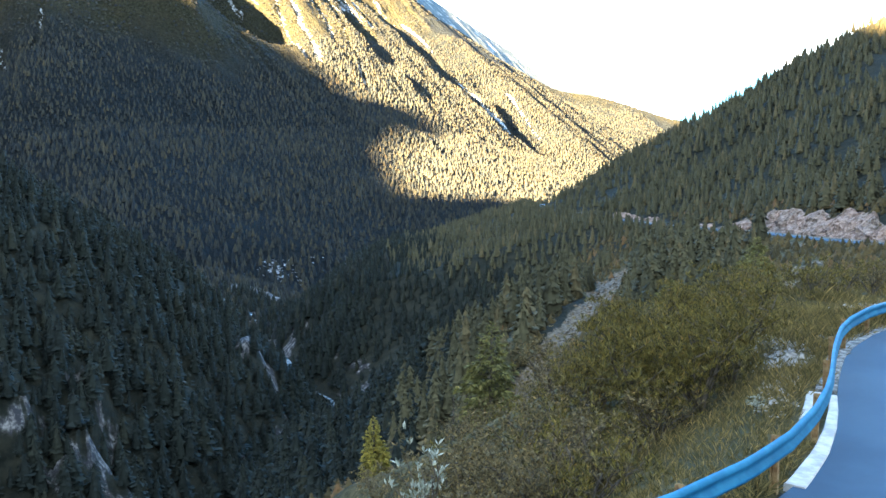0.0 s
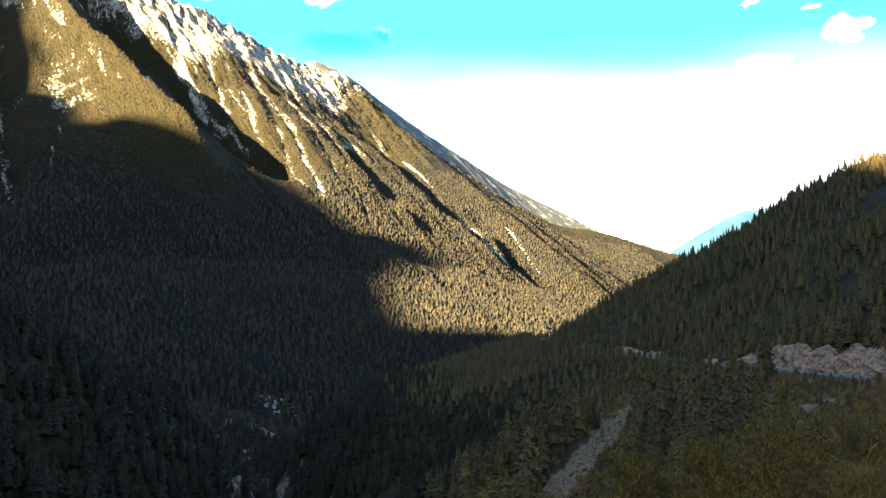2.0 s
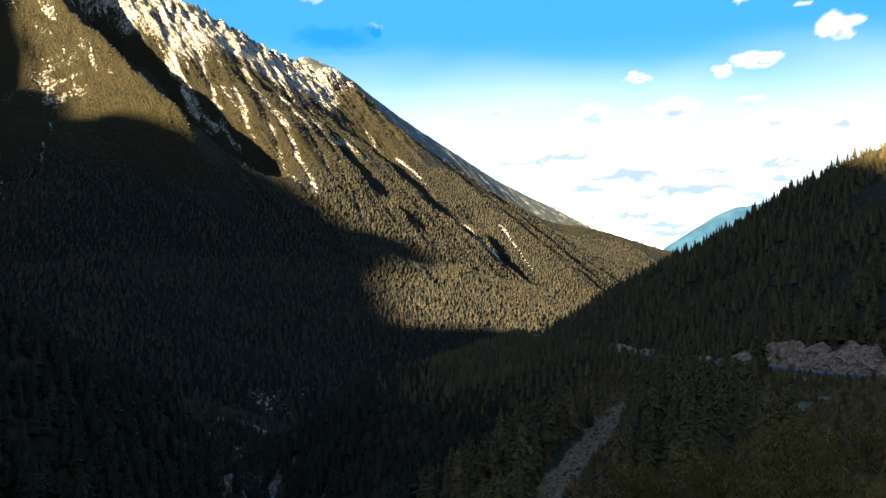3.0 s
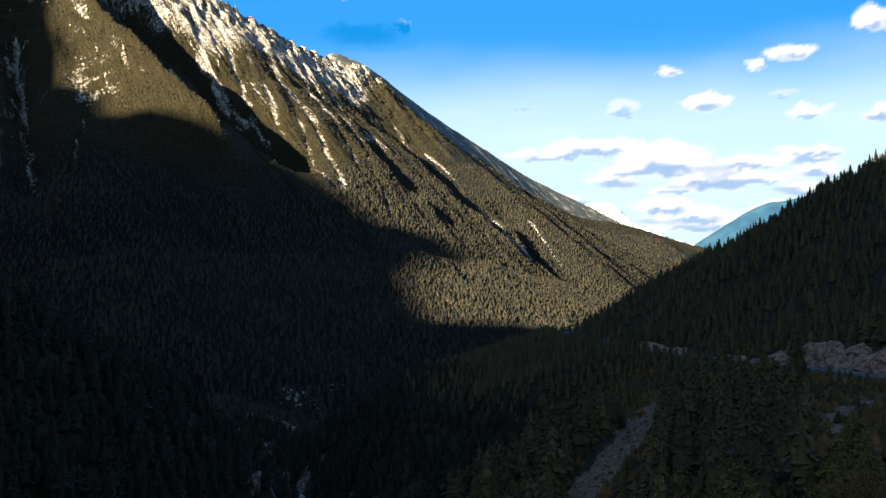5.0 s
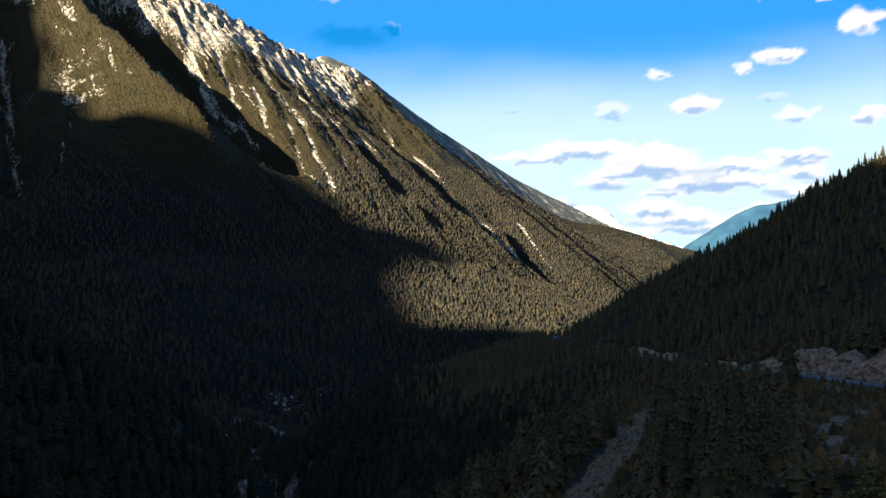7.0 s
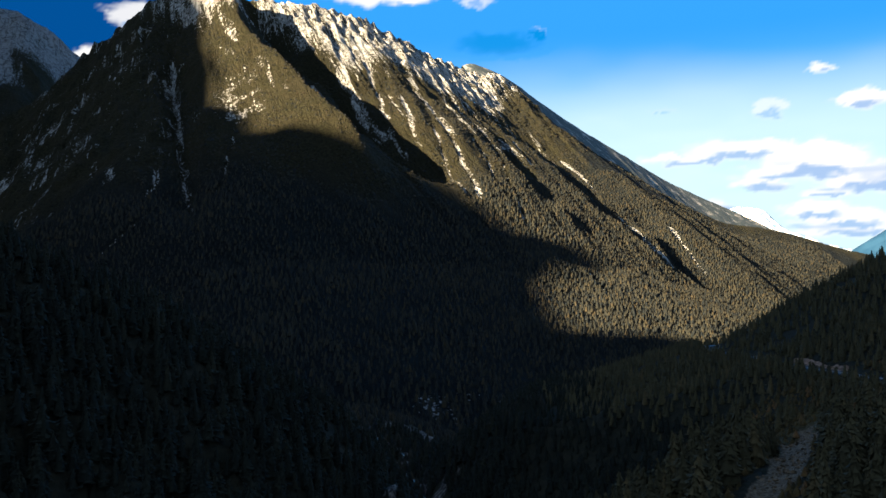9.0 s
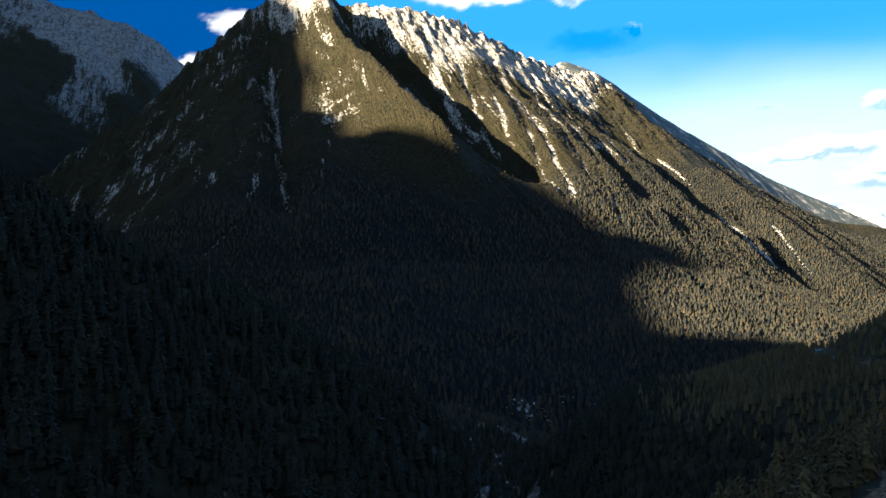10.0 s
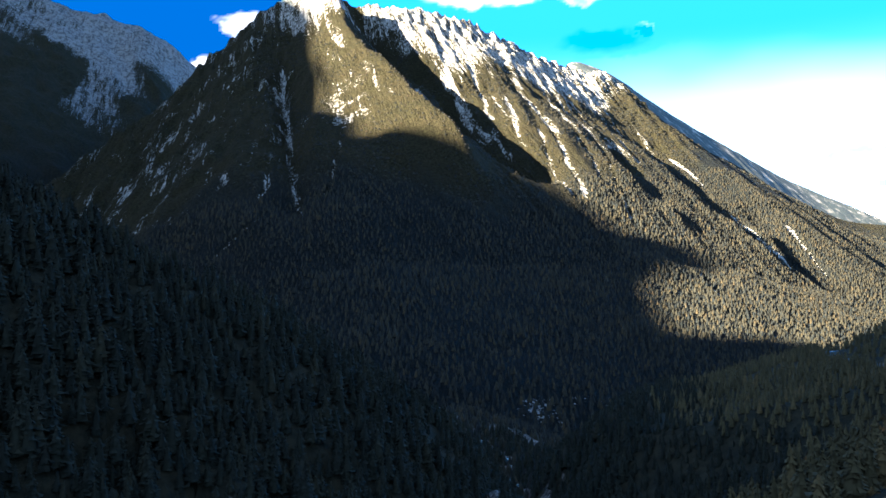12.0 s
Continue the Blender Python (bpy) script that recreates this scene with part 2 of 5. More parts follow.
class Nodes:
    """A small way to write node materials."""

    def __init__(self, name, roughness=0.9, metallic=0.0, specular=0.3):
        self.material = bpy.data.materials.new(name)
        self.material.use_nodes = True
        self.tree = self.material.node_tree
        self.shader = self.tree.nodes["Principled BSDF"]
        self.shader.inputs["Roughness"].default_value = roughness
        self.shader.inputs["Metallic"].default_value = metallic
        self.shader.inputs["Specular IOR Level"].default_value = specular
        self.where = self.tree.nodes.new("ShaderNodeTexCoord").outputs["Object"]

    def link(self, value, socket):
        if isinstance(value, (int, float)):
            socket.default_value = value
        elif isinstance(value, tuple):
            socket.default_value = (*value, 1.0) if len(value) == 3 and socket.type == "RGBA" else value
        else:
            self.tree.links.new(value, socket)

    def noise(self, scale, detail=4.0, rough=0.6, stretch=None, distort=0.0):
        n = self.tree.nodes.new("ShaderNodeTexNoise")
        n.inputs["Scale"].default_value, n.inputs["Detail"].default_value = scale, detail
        n.inputs["Roughness"].default_value, n.inputs["Distortion"].default_value = rough, distort
        at = self.where
        if stretch:
            m = self.tree.nodes.new("ShaderNodeMapping")
            m.inputs["Scale"].default_value = stretch
            self.link(self.where, m.inputs["Vector"])
            at = m.outputs[0]
        self.link(at, n.inputs["Vector"])
        return n.outputs["Fac"]

    def cells(self, scale):
        n = self.tree.nodes.new("ShaderNodeTexVoronoi")
        n.inputs["Scale"].default_value = scale
        self.link(self.where, n.inputs["Vector"])
        return n.outputs["Distance"]

    def attribute(self, name):
        n = self.tree.nodes.new("ShaderNodeAttribute")
        n.attribute_name = name
        return n.outputs["Fac"]

    def island(self):
        return self.tree.nodes.new("ShaderNodeNewGeometry").outputs["Random Per Island"]

    def each(self):
        return self.tree.nodes.new("ShaderNodeObjectInfo").outputs["Random"]

    def spread(self, value, low, high, to_low=0.0, to_high=1.0):
        n = self.tree.nodes.new("ShaderNodeMapRange")
        n.interpolation_type = "SMOOTHSTEP"
        self.link(value, n.inputs[0])
        for k, v in enumerate((low, high, to_low, to_high)):
            n.inputs[k + 1].default_value = v
        return n.outputs[0]

    def math(self, kind, a, b):
        n = self.tree.nodes.new("ShaderNodeMath")
        n.operation = kind
        self.link(a, n.inputs[0])
        self.link(b, n.inputs[1])
        return n.outputs[0]

    def mix(self, fac, a, b):
        n = self.tree.nodes.new("ShaderNodeMix")
        n.data_type = "RGBA"
        self.link(fac, n.inputs[0])
        self.link(a, n.inputs[6])
        self.link(b, n.inputs[7])
        return n.outputs[2]

    def colour(self, value):
        self.link(value, self.shader.inputs["Base Color"])
        return self

    def rough(self, value):
        self.link(value, self.shader.inputs["Roughness"])
        return self

    def bump(self, height, strength=0.5, distance=0.1):
        n = self.tree.nodes.new("ShaderNodeBump")
        n.inputs["Strength"].default_value, n.inputs["Distance"].default_value = strength, distance
        self.link(height, n.inputs["Height"])
        self.link(n.outputs[0], self.shader.inputs["Normal"])
        return self


def ground_material():
    m = Nodes("valley_ground", 0.95, 0, 0.15)
    grain, patch, big = m.noise(3.0, 6), m.noise(0.35, 5), m.noise(0.05, 4)
    soil = m.mix(m.spread(patch, 0.35, 0.65), (0.012, 0.015, 0.012), (0.026, 0.027, 0.019))
    meadow = m.mix(m.spread(patch, 0.4, 0.6), (0.050, 0.046, 0.021), (0.125, 0.100, 0.048))
    meadow = m.mix(m.spread(grain, 0.4, 0.7), meadow, (0.046, 0.042, 0.018))
    stone = m.mix(m.spread(m.noise(0.6, 8, 0.75, (1, 1, 0.35)), 0.46, 0.68), (0.034, 0.036, 0.042), (0.30, 0.29, 0.28))
    stone = m.mix(m.spread(big, 0.5, 0.75, 0, 0.5), stone, (0.19, 0.145, 0.115))
    rubble = m.mix(m.spread(m.noise(1.4, 9, 0.8), 0.40, 0.62), (0.07, 0.057, 0.043), (0.22, 0.18, 0.135))
    c = m.mix(m.attribute("grass"), soil, meadow)
    c = m.mix(m.spread(m.math("ADD", m.attribute("scree"), m.math("MULTIPLY", m.math("SUBTRACT", patch, 0.5), 0.8)), 0.35, 0.6), c, rubble)
    c = m.mix(m.spread(m.math("ADD", m.attribute("rock"), m.math("MULTIPLY", m.math("SUBTRACT", patch, 0.5), 0.8)), 0.35, 0.6), c, stone)
    m.colour(c).bump(m.math("ADD", m.math("MULTIPLY", patch, 1.5), m.math("MULTIPLY", grain, 0.4)), 0.8, 0.5)
    return m.material


def mountain_material(name, dark, light, tan):
    m = Nodes(name, 0.95, 0, 0.1)
    fall = m.tree.nodes.new("ShaderNodeCombineXYZ")
    m.link(m.attribute("along"), fall.inputs[0])
    m.link(m.attribute("down"), fall.inputs[1])
    patch, crag, fine = m.noise(0.02, 6, 0.65), m.noise(0.09, 8, 0.75, (1, 1, 0.6)), m.noise(0.24, 6, 0.75)
    m.where = fall.outputs[0]
    streak = m.noise(0.085, 6, 0.72, (1, 0.14, 1), 0.5)
    runnel = m.noise(0.16, 5, 0.65, (1, 0.10, 1), 0.4)
    speck = m.noise(0.30, 5, 0.8, (1, 0.55, 1))
    stone = m.mix(m.spread(crag, 0.36, 0.56), dark, light)
    stone = m.mix(m.spread(runnel, 0.54, 0.64, 0, 0.85), stone, dark)
    stone = m.mix(m.spread(patch, 0.54, 0.75, 0, 0.7), stone, tan)
    pine = m.mix(m.spread(fine, 0.36, 0.64), (0.012, 0.014, 0.009), (0.042, 0.042, 0.024))
    pine = m.mix(m.spread(patch, 0.35, 0.65, 0, 0.5), pine, (0.038, 0.035, 0.022))
    # the wooded ground leans blue: distance haze is put into its colour
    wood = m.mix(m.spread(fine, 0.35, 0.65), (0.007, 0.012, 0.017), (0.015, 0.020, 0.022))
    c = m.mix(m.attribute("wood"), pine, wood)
    shape = m.math("ADD", m.math("MULTIPLY", m.math("SUBTRACT", streak, 0.5), 1.9), m.math("MULTIPLY", m.math("SUBTRACT", speck, 0.5), 2.2))
    shape = m.math("MULTIPLY", shape, m.spread(m.attribute("rock"), 0.0, 0.25, 0.45, 1.0))
    c = m.mix(m.spread(m.math("ADD", m.attribute("rock"), shape), 0.47, 0.60), c, stone)
    m.colour(c).bump(m.math("ADD", m.math("ADD", crag, m.math("MULTIPLY", fine, 0.6)), m.math("MULTIPLY", runnel, 0.9)), 1.0, 14.0)
    return m.material


def foliage_material(name, dark, light, warm):
    m = Nodes(name, 0.85, 0, 0.2)
    tone = m.math("ADD", m.attribute("tone"), m.math("MULTIPLY", m.math("SUBTRACT", m.island(), 0.5), 0.25))
    c = m.mix(m.spread(tone, 0.0, 0.8), dark, light)
    c = m.mix(m.spread(tone, 0.86, 0.98), c, warm)
    c = m.mix(m.spread(m.noise(1.3, 3), 0.35, 0.7, 0.0, 0.5), c, dark)
    m.colour(c)
    return m.material


GROUND = ground_material()
MOUNTAIN = mountain_material("limestone_mountain", (0.12, 0.13, 0.14), (0.56, 0.60, 0.65), (0.29, 0.275, 0.26))
# darker, bluer limestone: part of the left mountain's shade is in this colour
SHADED_MOUNTAIN = mountain_material("limestone_darkened_for_shade", (0.085, 0.095, 0.11), (0.32, 0.345, 0.38), (0.20, 0.21, 0.225))
# the blue dark tone stands in for haze over the far trees
CONIFER = foliage_material("haze_tinted_conifer_needles", (0.008, 0.013, 0.017), (0.031, 0.031, 0.022), (0.047, 0.039, 0.022))


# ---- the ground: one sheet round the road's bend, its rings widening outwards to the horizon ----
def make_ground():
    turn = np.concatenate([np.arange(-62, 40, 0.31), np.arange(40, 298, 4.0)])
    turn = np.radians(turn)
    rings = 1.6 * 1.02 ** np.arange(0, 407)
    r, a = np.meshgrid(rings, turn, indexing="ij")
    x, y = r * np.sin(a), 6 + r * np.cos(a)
    z, rock, scree, grass, d, w = land(x, y)
    v = np.stack([x, y, z], -1).reshape(-1, 3)
    return tagged(mesh_of("ground", v, grid_faces(len(rings), len(turn), True)[:, ::-1], GROUND, True, {"rock": rock, "scree": scree, "grass": grass}),
                  "steep valley ground with dry grass, soil, scree and rock", "ground", kind="structure")


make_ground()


def at_crest(s, column):
    return np.interp(s, CREST_LENGTH, CREST[:, column])


# bare chutes in the sunlit face, as (along, down) at the top, the middle and the foot, and their half width
CHUTES = [(1050, 100, 1005, 260, 1006, 470, 15), (1085, 200, 1062, 300, 1034, 420, 9), (1026, 440, 1024, 480, 1022, 530, 9), (1100, 350, 1080, 420, 1054, 490, 8),
          (1112, 460, 1058, 612, 1030, 725, 6), (1172, 330, 1112, 540, 1054, 730, 6.5), (1190, 480, 1160, 570, 1124, 665, 5), (1226, 510, 1180, 600, 1138, 690, 4.5),
          (1124, 725, 1108, 760, 1090, 795, 4), (1584, 10, 1538, 154, 1486, 320, 9), (1434, 90, 1318, 290, 1306, 420, 8), (1406, 355, 1362, 450, 1318, 540, 8)]
LOW_CHUTES = [(1592, 360, 1590, 430, 1574, 500, 10), (1530, 610, 1484, 740, 1464, 835, 15), (1662, 650, 1634, 720, 1602, 795, 9), (1108, 925, 1098, 960, 1078, 1024, 4),
              (690, 220, 692, 430, 697, 712, 8), (756, 560, 742, 630, 724, 715, 4), (664, 590, 662, 620, 650, 650, 8), (655, 716, 630, 728, 606, 742, 9)]
# ravines and the ribs beside them, as (along, down) at four places, their widths to both sides and their height
FOLDS = [(804, 50, 800, 270, 836, 450, 890, 690, 60, 30, 76), (874, 10, 912, 170, 956, 300, 1008, 640, 34, 46, -84), (920, 210, 926, 260, 932, 320, 936, 400, 11, 11, 26),
         (1428, 380, 1422, 500, 1414, 620, 1390, 840, 70, 15, 15), (1466, 360, 1458, 500, 1448, 640, 1424, 850, 14, 26, -22), (1550, 640, 1510, 740, 1452, 830, 1412, 1040, 60, 13, 13),
         (1586, 640, 1546, 745, 1486, 830, 1444, 1040, 12, 24, -18), (1316, 370, 1236, 530, 1192, 660, 1204, 760, 50, 10, 10), (1338, 380, 1258, 530, 1214, 660, 1228, 770, 11, 16, -12),
         (690, 160, 692, 360, 696, 560, 698, 740, 30, 30, -42), (742, 60, 742, 280, 738, 420, 712, 640, 20, 14, 14)]
ROCK_LINE = [(500, 40), (640, 110), (740, 220), (800, 230), (850, 170), (900, 110), (960, 150), (1000, 230), (1040, 240), (1080, 220), (1150, 190), (1220, 225), (1280, 285), (1390, 260), (1480, 240), (1560, 190), (1640, 95), (1800, 40), (2000, 10), (2300, -60)]
TREE_LINE = [(0, 520), (600, 560), (760, 690), (880, 720), (1000, 730), (1180, 610), (1400, 520), (1620, 380), (2070, 140), (2600, 40), (3400, 20)]


def mountain_at(s, n):
    """A place on the great mountain: s metres along the crest, n metres down from it; with its rock and wood."""
    zc = at_crest(s, 2) - 24 * smooth(1650, 1900, s) * (1 - smooth(2700, 3000, s))
    h = 0.85 * np.minimum(n, 300) + 0.68 * np.clip(n - 300, 0, 600) + 0.38 * np.maximum(n - 900, 0)
    h = np.where(n < 0, 0.9 * -n, h)
    # the gullies run together towards the great ravine
    q = s + n * (-0.20 + 0.47 * smooth(930, 1090, s)) + 10 * fbm(s / 160, n / 130, 201, 3)
    env = smooth(10, 150, n) * (1 - 0.7 * smooth(620, 1000, n)) * (1 - 0.45 * smooth(1500, 1800, s))
    rill = lambda c: ridged(c / 46, n / 900, 221, 3) - 0.6
    sunward = rill(q + 4) - rill(q - 4)
    tiny = ridged(q / 15, n / 170, 227, 3) - 0.6
    dz = env * (14 * (ridged(q / 135, n / 1500, 211, 2) - 0.6) + 17 * rill(q) + 6 * tiny)
    for s0, n0, s1, n1, s2, n2, s3, n3, near_side, far_side, tall in FOLDS:
        c = np.interp(n, [n0, n1, n2, n3], [s0, s1, s2, s3]) + 6 * fbm(n / 60, 0 * n + s0, 248, 2)
        ends = smooth(n0 - 40, n0 + 60, n) * (1 - smooth(n3 - 60, n3 + 60, n))
        dz = dz + tall * ends * np.exp(-np.abs((s - c) / np.where(s < c, near_side, far_side)) ** 1.5)
    x0, y0 = at_crest(s, 0) + at_crest(s, 3) * n, at_crest(s, 1) + at_crest(s, 4) * n
    dz = dz + 8 * fbm(x0 / 60, y0 / 60, 231, 5) * smooth(-20, 80, n) * (1 - 0.3 * smooth(700, 1000, n))
    dz = dz + 7 * fbm(x0 / 16, y0 / 16, 233, 4) * smooth(0, 60, n) * (1 - smooth(260, 460, n))
    # broken crags along the crest and on the shaded face
    crags = (1 - smooth(40, 230, n)) * (1 - 0.85 * smooth(1750, 2200, s))
    dz = dz + crags * (17 * (ridged(q / 48, n / 110, 235, 4) - 0.55) + 13 * fbm(q / 13, n / 20, 237, 4))
    west = smooth(760, 690, s) * smooth(40, 120, n) * (1 - smooth(470, 680, n))
    dz = dz + west * (30 * (ridged(s / 70, n / 150, 253, 4) - 0.55) + 9 * fbm(s / 16, n / 22, 254, 3))
    chute = 0.0
    for s0, n0, s1, n1, s2, n2, wide in CHUTES + LOW_CHUTES:
        c = np.interp(n, [n0, n1, n2], [s0, s1, s2]) + 4 * fbm(n / 35, 0 * n + s0, 247, 3)
        chute = np.maximum(chute, np.exp(-((s - c) / (wide * (0.45 + 0.5 * value_noise(n / 30, 0 * n + s1, 250)))) ** 2) * smooth(n0 - 30, n0 + 25, n) * (1 - smooth(n2 - 25, n2 + 20, n)))
    dz = dz + 72 * smooth(1600, 1970, s) * (1 - smooth(2600, 3800, s)) * smooth(40, 300, n) * (1 - smooth(760, 1250, n))
    dz = dz + 16 * np.exp(-((s - 1040) / 40) ** 2 - ((n - 915) / 45) ** 2)
    z = zc - h + dz - 6 * chute
    # bare rock: the crest, the sunward sides of the gullies, the chutes and the crags of the shaded face
    edge = np.interp(s, [a for a, b in ROCK_LINE], [b for a, b in ROCK_LINE])
    rock = 0.62 * smooth(55, -70, n - edge + 55 * fbm(q / 40, n / 90, 241, 3)) * (0.55 + 0.45 * smooth(640, 740, s))
    # gully rock is pale only towards the sun, so colour adds to its light
    gully = smooth(0.02, 0.16, sunward + 0.3 * tiny) * smooth(700, 800, s) * smooth(60, 140, n) * (1 - smooth(430, 700, n + 120 * fbm(q / 70, n / 260, 243, 2))) * smooth(1750, 1450, s)
    rock = np.maximum(rock, 0.54 * gully * smooth(-0.3, 0.2, fbm(q / 50, n / 120, 245, 3)))
    rock = np.maximum(rock, (0.60 - 0.12 * smooth(800, 740, s)) * smooth(0.15, 0.6, chute))
    rock = np.maximum(rock, west * (0.24 * smooth(-0.2, 0.3, fbm(s / 40, n / 55, 251, 4)) + 0.24 * smooth(-0.1, 0.3, fbm(s / 14, n / 20, 252, 3))))
    rock = rock * (1 - 0.8 * np.exp(-((s - np.interp(n, [150, 330, 660], [800, 850, 930])) / 52) ** 2) * smooth(220, 300, n))
    rock = np.maximum(rock, 0.56 * np.exp(-((s - 770) / 34) ** 2) * smooth(380, 430, n) * (1 - smooth(520, 590, n)) * smooth(-0.35, 0.25, fbm(s / 30, n / 12, 255, 3)))
    rock = np.maximum(rock, 0.62 * np.exp(-((s - 918) / 14) ** 2) * smooth(230, 270, n) * (1 - smooth(370, 420, n)))
    # less pale rock in the great ravine: its shadow is deepened by colour
    rock = rock * (1 - 0.65 * np.exp(-((s - np.interp(n, [10, 170, 300, 640], [868, 908, 954, 1000])) / 34) ** 2) * (1 - smooth(560, 660, n)))
    rock = np.maximum(rock, 0.31 * smooth(1250, 1290, n) * smooth(722, 745, s) * (1 - smooth(838, 862, s)) * smooth(-0.3, 0.1, fbm(s / 14, n / 18, 257, 3)))
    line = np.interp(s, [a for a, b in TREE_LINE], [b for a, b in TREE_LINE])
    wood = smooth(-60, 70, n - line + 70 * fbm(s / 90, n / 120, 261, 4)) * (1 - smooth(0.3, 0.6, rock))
    return x0, y0, z, np.clip(rock, 0, 1), np.clip(wood, 0, 1)


def make_mountain():
    s = np.concatenate([np.arange(0, 500, 8.0), np.arange(500, 1900, 4.0), np.arange(1900, 2600, 7.0), np.arange(2600, CREST_LENGTH[-1], 12.0)])
    n = np.concatenate([np.arange(-360, -20, 40.0), np.arange(-20, 800, 5.5), np.arange(800, 1700, 9.0)])
    ss, nn = np.meshgrid(s, n, indexing="ij")
    x, y, z, rock, wood = mountain_at(ss, nn)
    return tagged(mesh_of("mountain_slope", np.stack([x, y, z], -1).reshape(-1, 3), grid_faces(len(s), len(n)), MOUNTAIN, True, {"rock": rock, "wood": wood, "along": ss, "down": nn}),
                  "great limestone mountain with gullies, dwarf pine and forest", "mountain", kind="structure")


make_mountain()


def ridge_hill(name, label, crest, downhill, slope, reach, material, bumps, seed, step=12):
    """A farther mountain: falls away from its crest to both sides."""
    line = spline(crest, step)
    length = np.concatenate([[0], np.cumsum(np.linalg.norm(np.diff(line[:, :2], axis=0), axis=1))])
    s = np.arange(0, length[-1], step)
    n = np.concatenate([np.arange(-reach, 0, step * 3.0), np.arange(0, reach, step)])
    ss, nn = np.meshgrid(s, n, indexing="ij")
    down = np.array(downhill) / np.linalg.norm(downhill)
    x = np.interp(ss, length, line[:, 0]) + down[0] * nn
    y = np.interp(ss, length, line[:, 1]) + down[1] * nn
    z = np.interp(ss, length, line[:, 2]) - slope * np.abs(nn)
    rib = ridged(ss / (bumps * 4) + 0.4 * fbm(ss / 200, nn / 200, seed + 9, 2), nn / (bumps * 30), seed, 3) - 0.6
    z = z + bumps * rib * smooth(0, 150, np.abs(nn)) + bumps * 0.35 * fbm(ss / 50, nn / 50, seed + 3, 5)
    rock = 0.8 * smooth(480, 120, nn + 260 * fbm(ss / 140, nn / 140, seed + 5, 4)) + 0.6 * smooth(-0.05, -0.25, rib)
    return tagged(mesh_of(name, np.stack([x, y, z], -1).reshape(-1, 3), grid_faces(len(s), len(n)), material, True, {"rock": np.clip(rock, 0, 1), "wood": 1 - smooth(100, 400, z), "along": ss, "down": nn}),
                  label, "mountain", kind="structure")


def polar(az, el, dist):
    a, e = math.radians(az), math.radians(el)
    return (dist * math.sin(a), dist * math.cos(a), dist * math.tan(e))


ridge_hill("mountain_left", "rocky limestone mountain with scree chutes in shade, partly by its darker colour",
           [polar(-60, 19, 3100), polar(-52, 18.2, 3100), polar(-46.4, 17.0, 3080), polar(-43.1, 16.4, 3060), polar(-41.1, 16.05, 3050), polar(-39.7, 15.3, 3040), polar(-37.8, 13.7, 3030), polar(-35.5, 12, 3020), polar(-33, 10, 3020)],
           (0.62, -0.78), 0.62, 1500, SHADED_MOUNTAIN, 60, 301)
# the range behind the camera that keeps the valley in shade
ridge_hill("mountain_behind", "wooded mountain range behind the road, shading the valley",
           [(-6889, -2400, 3300), (-4889, -2400, 2800), (-3989, -2400, 2333), (-3589, -2400, 2118), (-3428, -2400, 1938), (-3303, -2400, 1833), (-3264, -2400, 1778),
            (-3207, -2400, 1718), (-3175, -2400, 1704), (-3137, -2400, 1698), (-3063, -2400, 1632), (-3038, -2400, 1658), (-2953, -2400, 1643), (-2920, -2400, 1630),
            (-2849, -2400, 1596), (-2783, -2400, 1556), (-2726, -2400, 1524), (-2695, -2400, 1496), (-2640, -2400, 1500), (-2577, -2400, 1445), (-2543, -2400, 1400),
            (-2523, -2400, 1360), (-2445, -2400, 1294), (-2352, -2400, 1234), (-2331, -2400, 1235), (-2303, -2400, 1248), (-2283, -2400, 1252), (-1983, -2400, 1192),
            (-1760, -2400, 1152), (-1672, -2400, 1136), (-1652, -2400, 1120), (-1624, -2400, 1094), (-1552, -2400, 1046), (-1032, -2400, 934), (1368, -2400, 694),
            (3068, -2400, 644)], (0, 1), 0.9, 1100, MOUNTAIN, 5, 401, 16)
# the blue cast of this slope is haze put into its colour
HAZY = Nodes("slope_with_haze_in_colour", 0.95, 0, 0.1)
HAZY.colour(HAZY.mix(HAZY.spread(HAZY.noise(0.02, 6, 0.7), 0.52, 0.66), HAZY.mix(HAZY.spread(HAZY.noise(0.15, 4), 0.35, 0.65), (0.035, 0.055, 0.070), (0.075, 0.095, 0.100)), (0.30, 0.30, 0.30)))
ridge_hill("mountain_beyond", "farther wooded ridge with haze put into its colour and pale spots, behind the great mountain",
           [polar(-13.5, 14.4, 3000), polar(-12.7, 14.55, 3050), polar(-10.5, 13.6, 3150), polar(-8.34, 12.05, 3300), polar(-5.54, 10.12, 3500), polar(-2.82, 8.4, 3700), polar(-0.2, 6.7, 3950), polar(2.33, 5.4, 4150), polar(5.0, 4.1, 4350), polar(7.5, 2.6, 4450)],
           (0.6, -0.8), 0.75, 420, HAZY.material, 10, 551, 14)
# no haze lies before these woods: the blue base colour replaces it
BLUE = Nodes("woods_with_haze_in_colour", 0.95, 0, 0.1)
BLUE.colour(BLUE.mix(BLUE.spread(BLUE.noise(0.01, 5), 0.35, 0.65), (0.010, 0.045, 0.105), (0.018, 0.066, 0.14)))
ridge_hill("mountain_far", "distant wooded mountainside with blue haze put into its colour",
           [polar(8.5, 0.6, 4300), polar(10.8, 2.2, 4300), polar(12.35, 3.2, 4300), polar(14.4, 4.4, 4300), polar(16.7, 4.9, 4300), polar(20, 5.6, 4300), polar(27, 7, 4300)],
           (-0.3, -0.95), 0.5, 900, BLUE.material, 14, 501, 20)


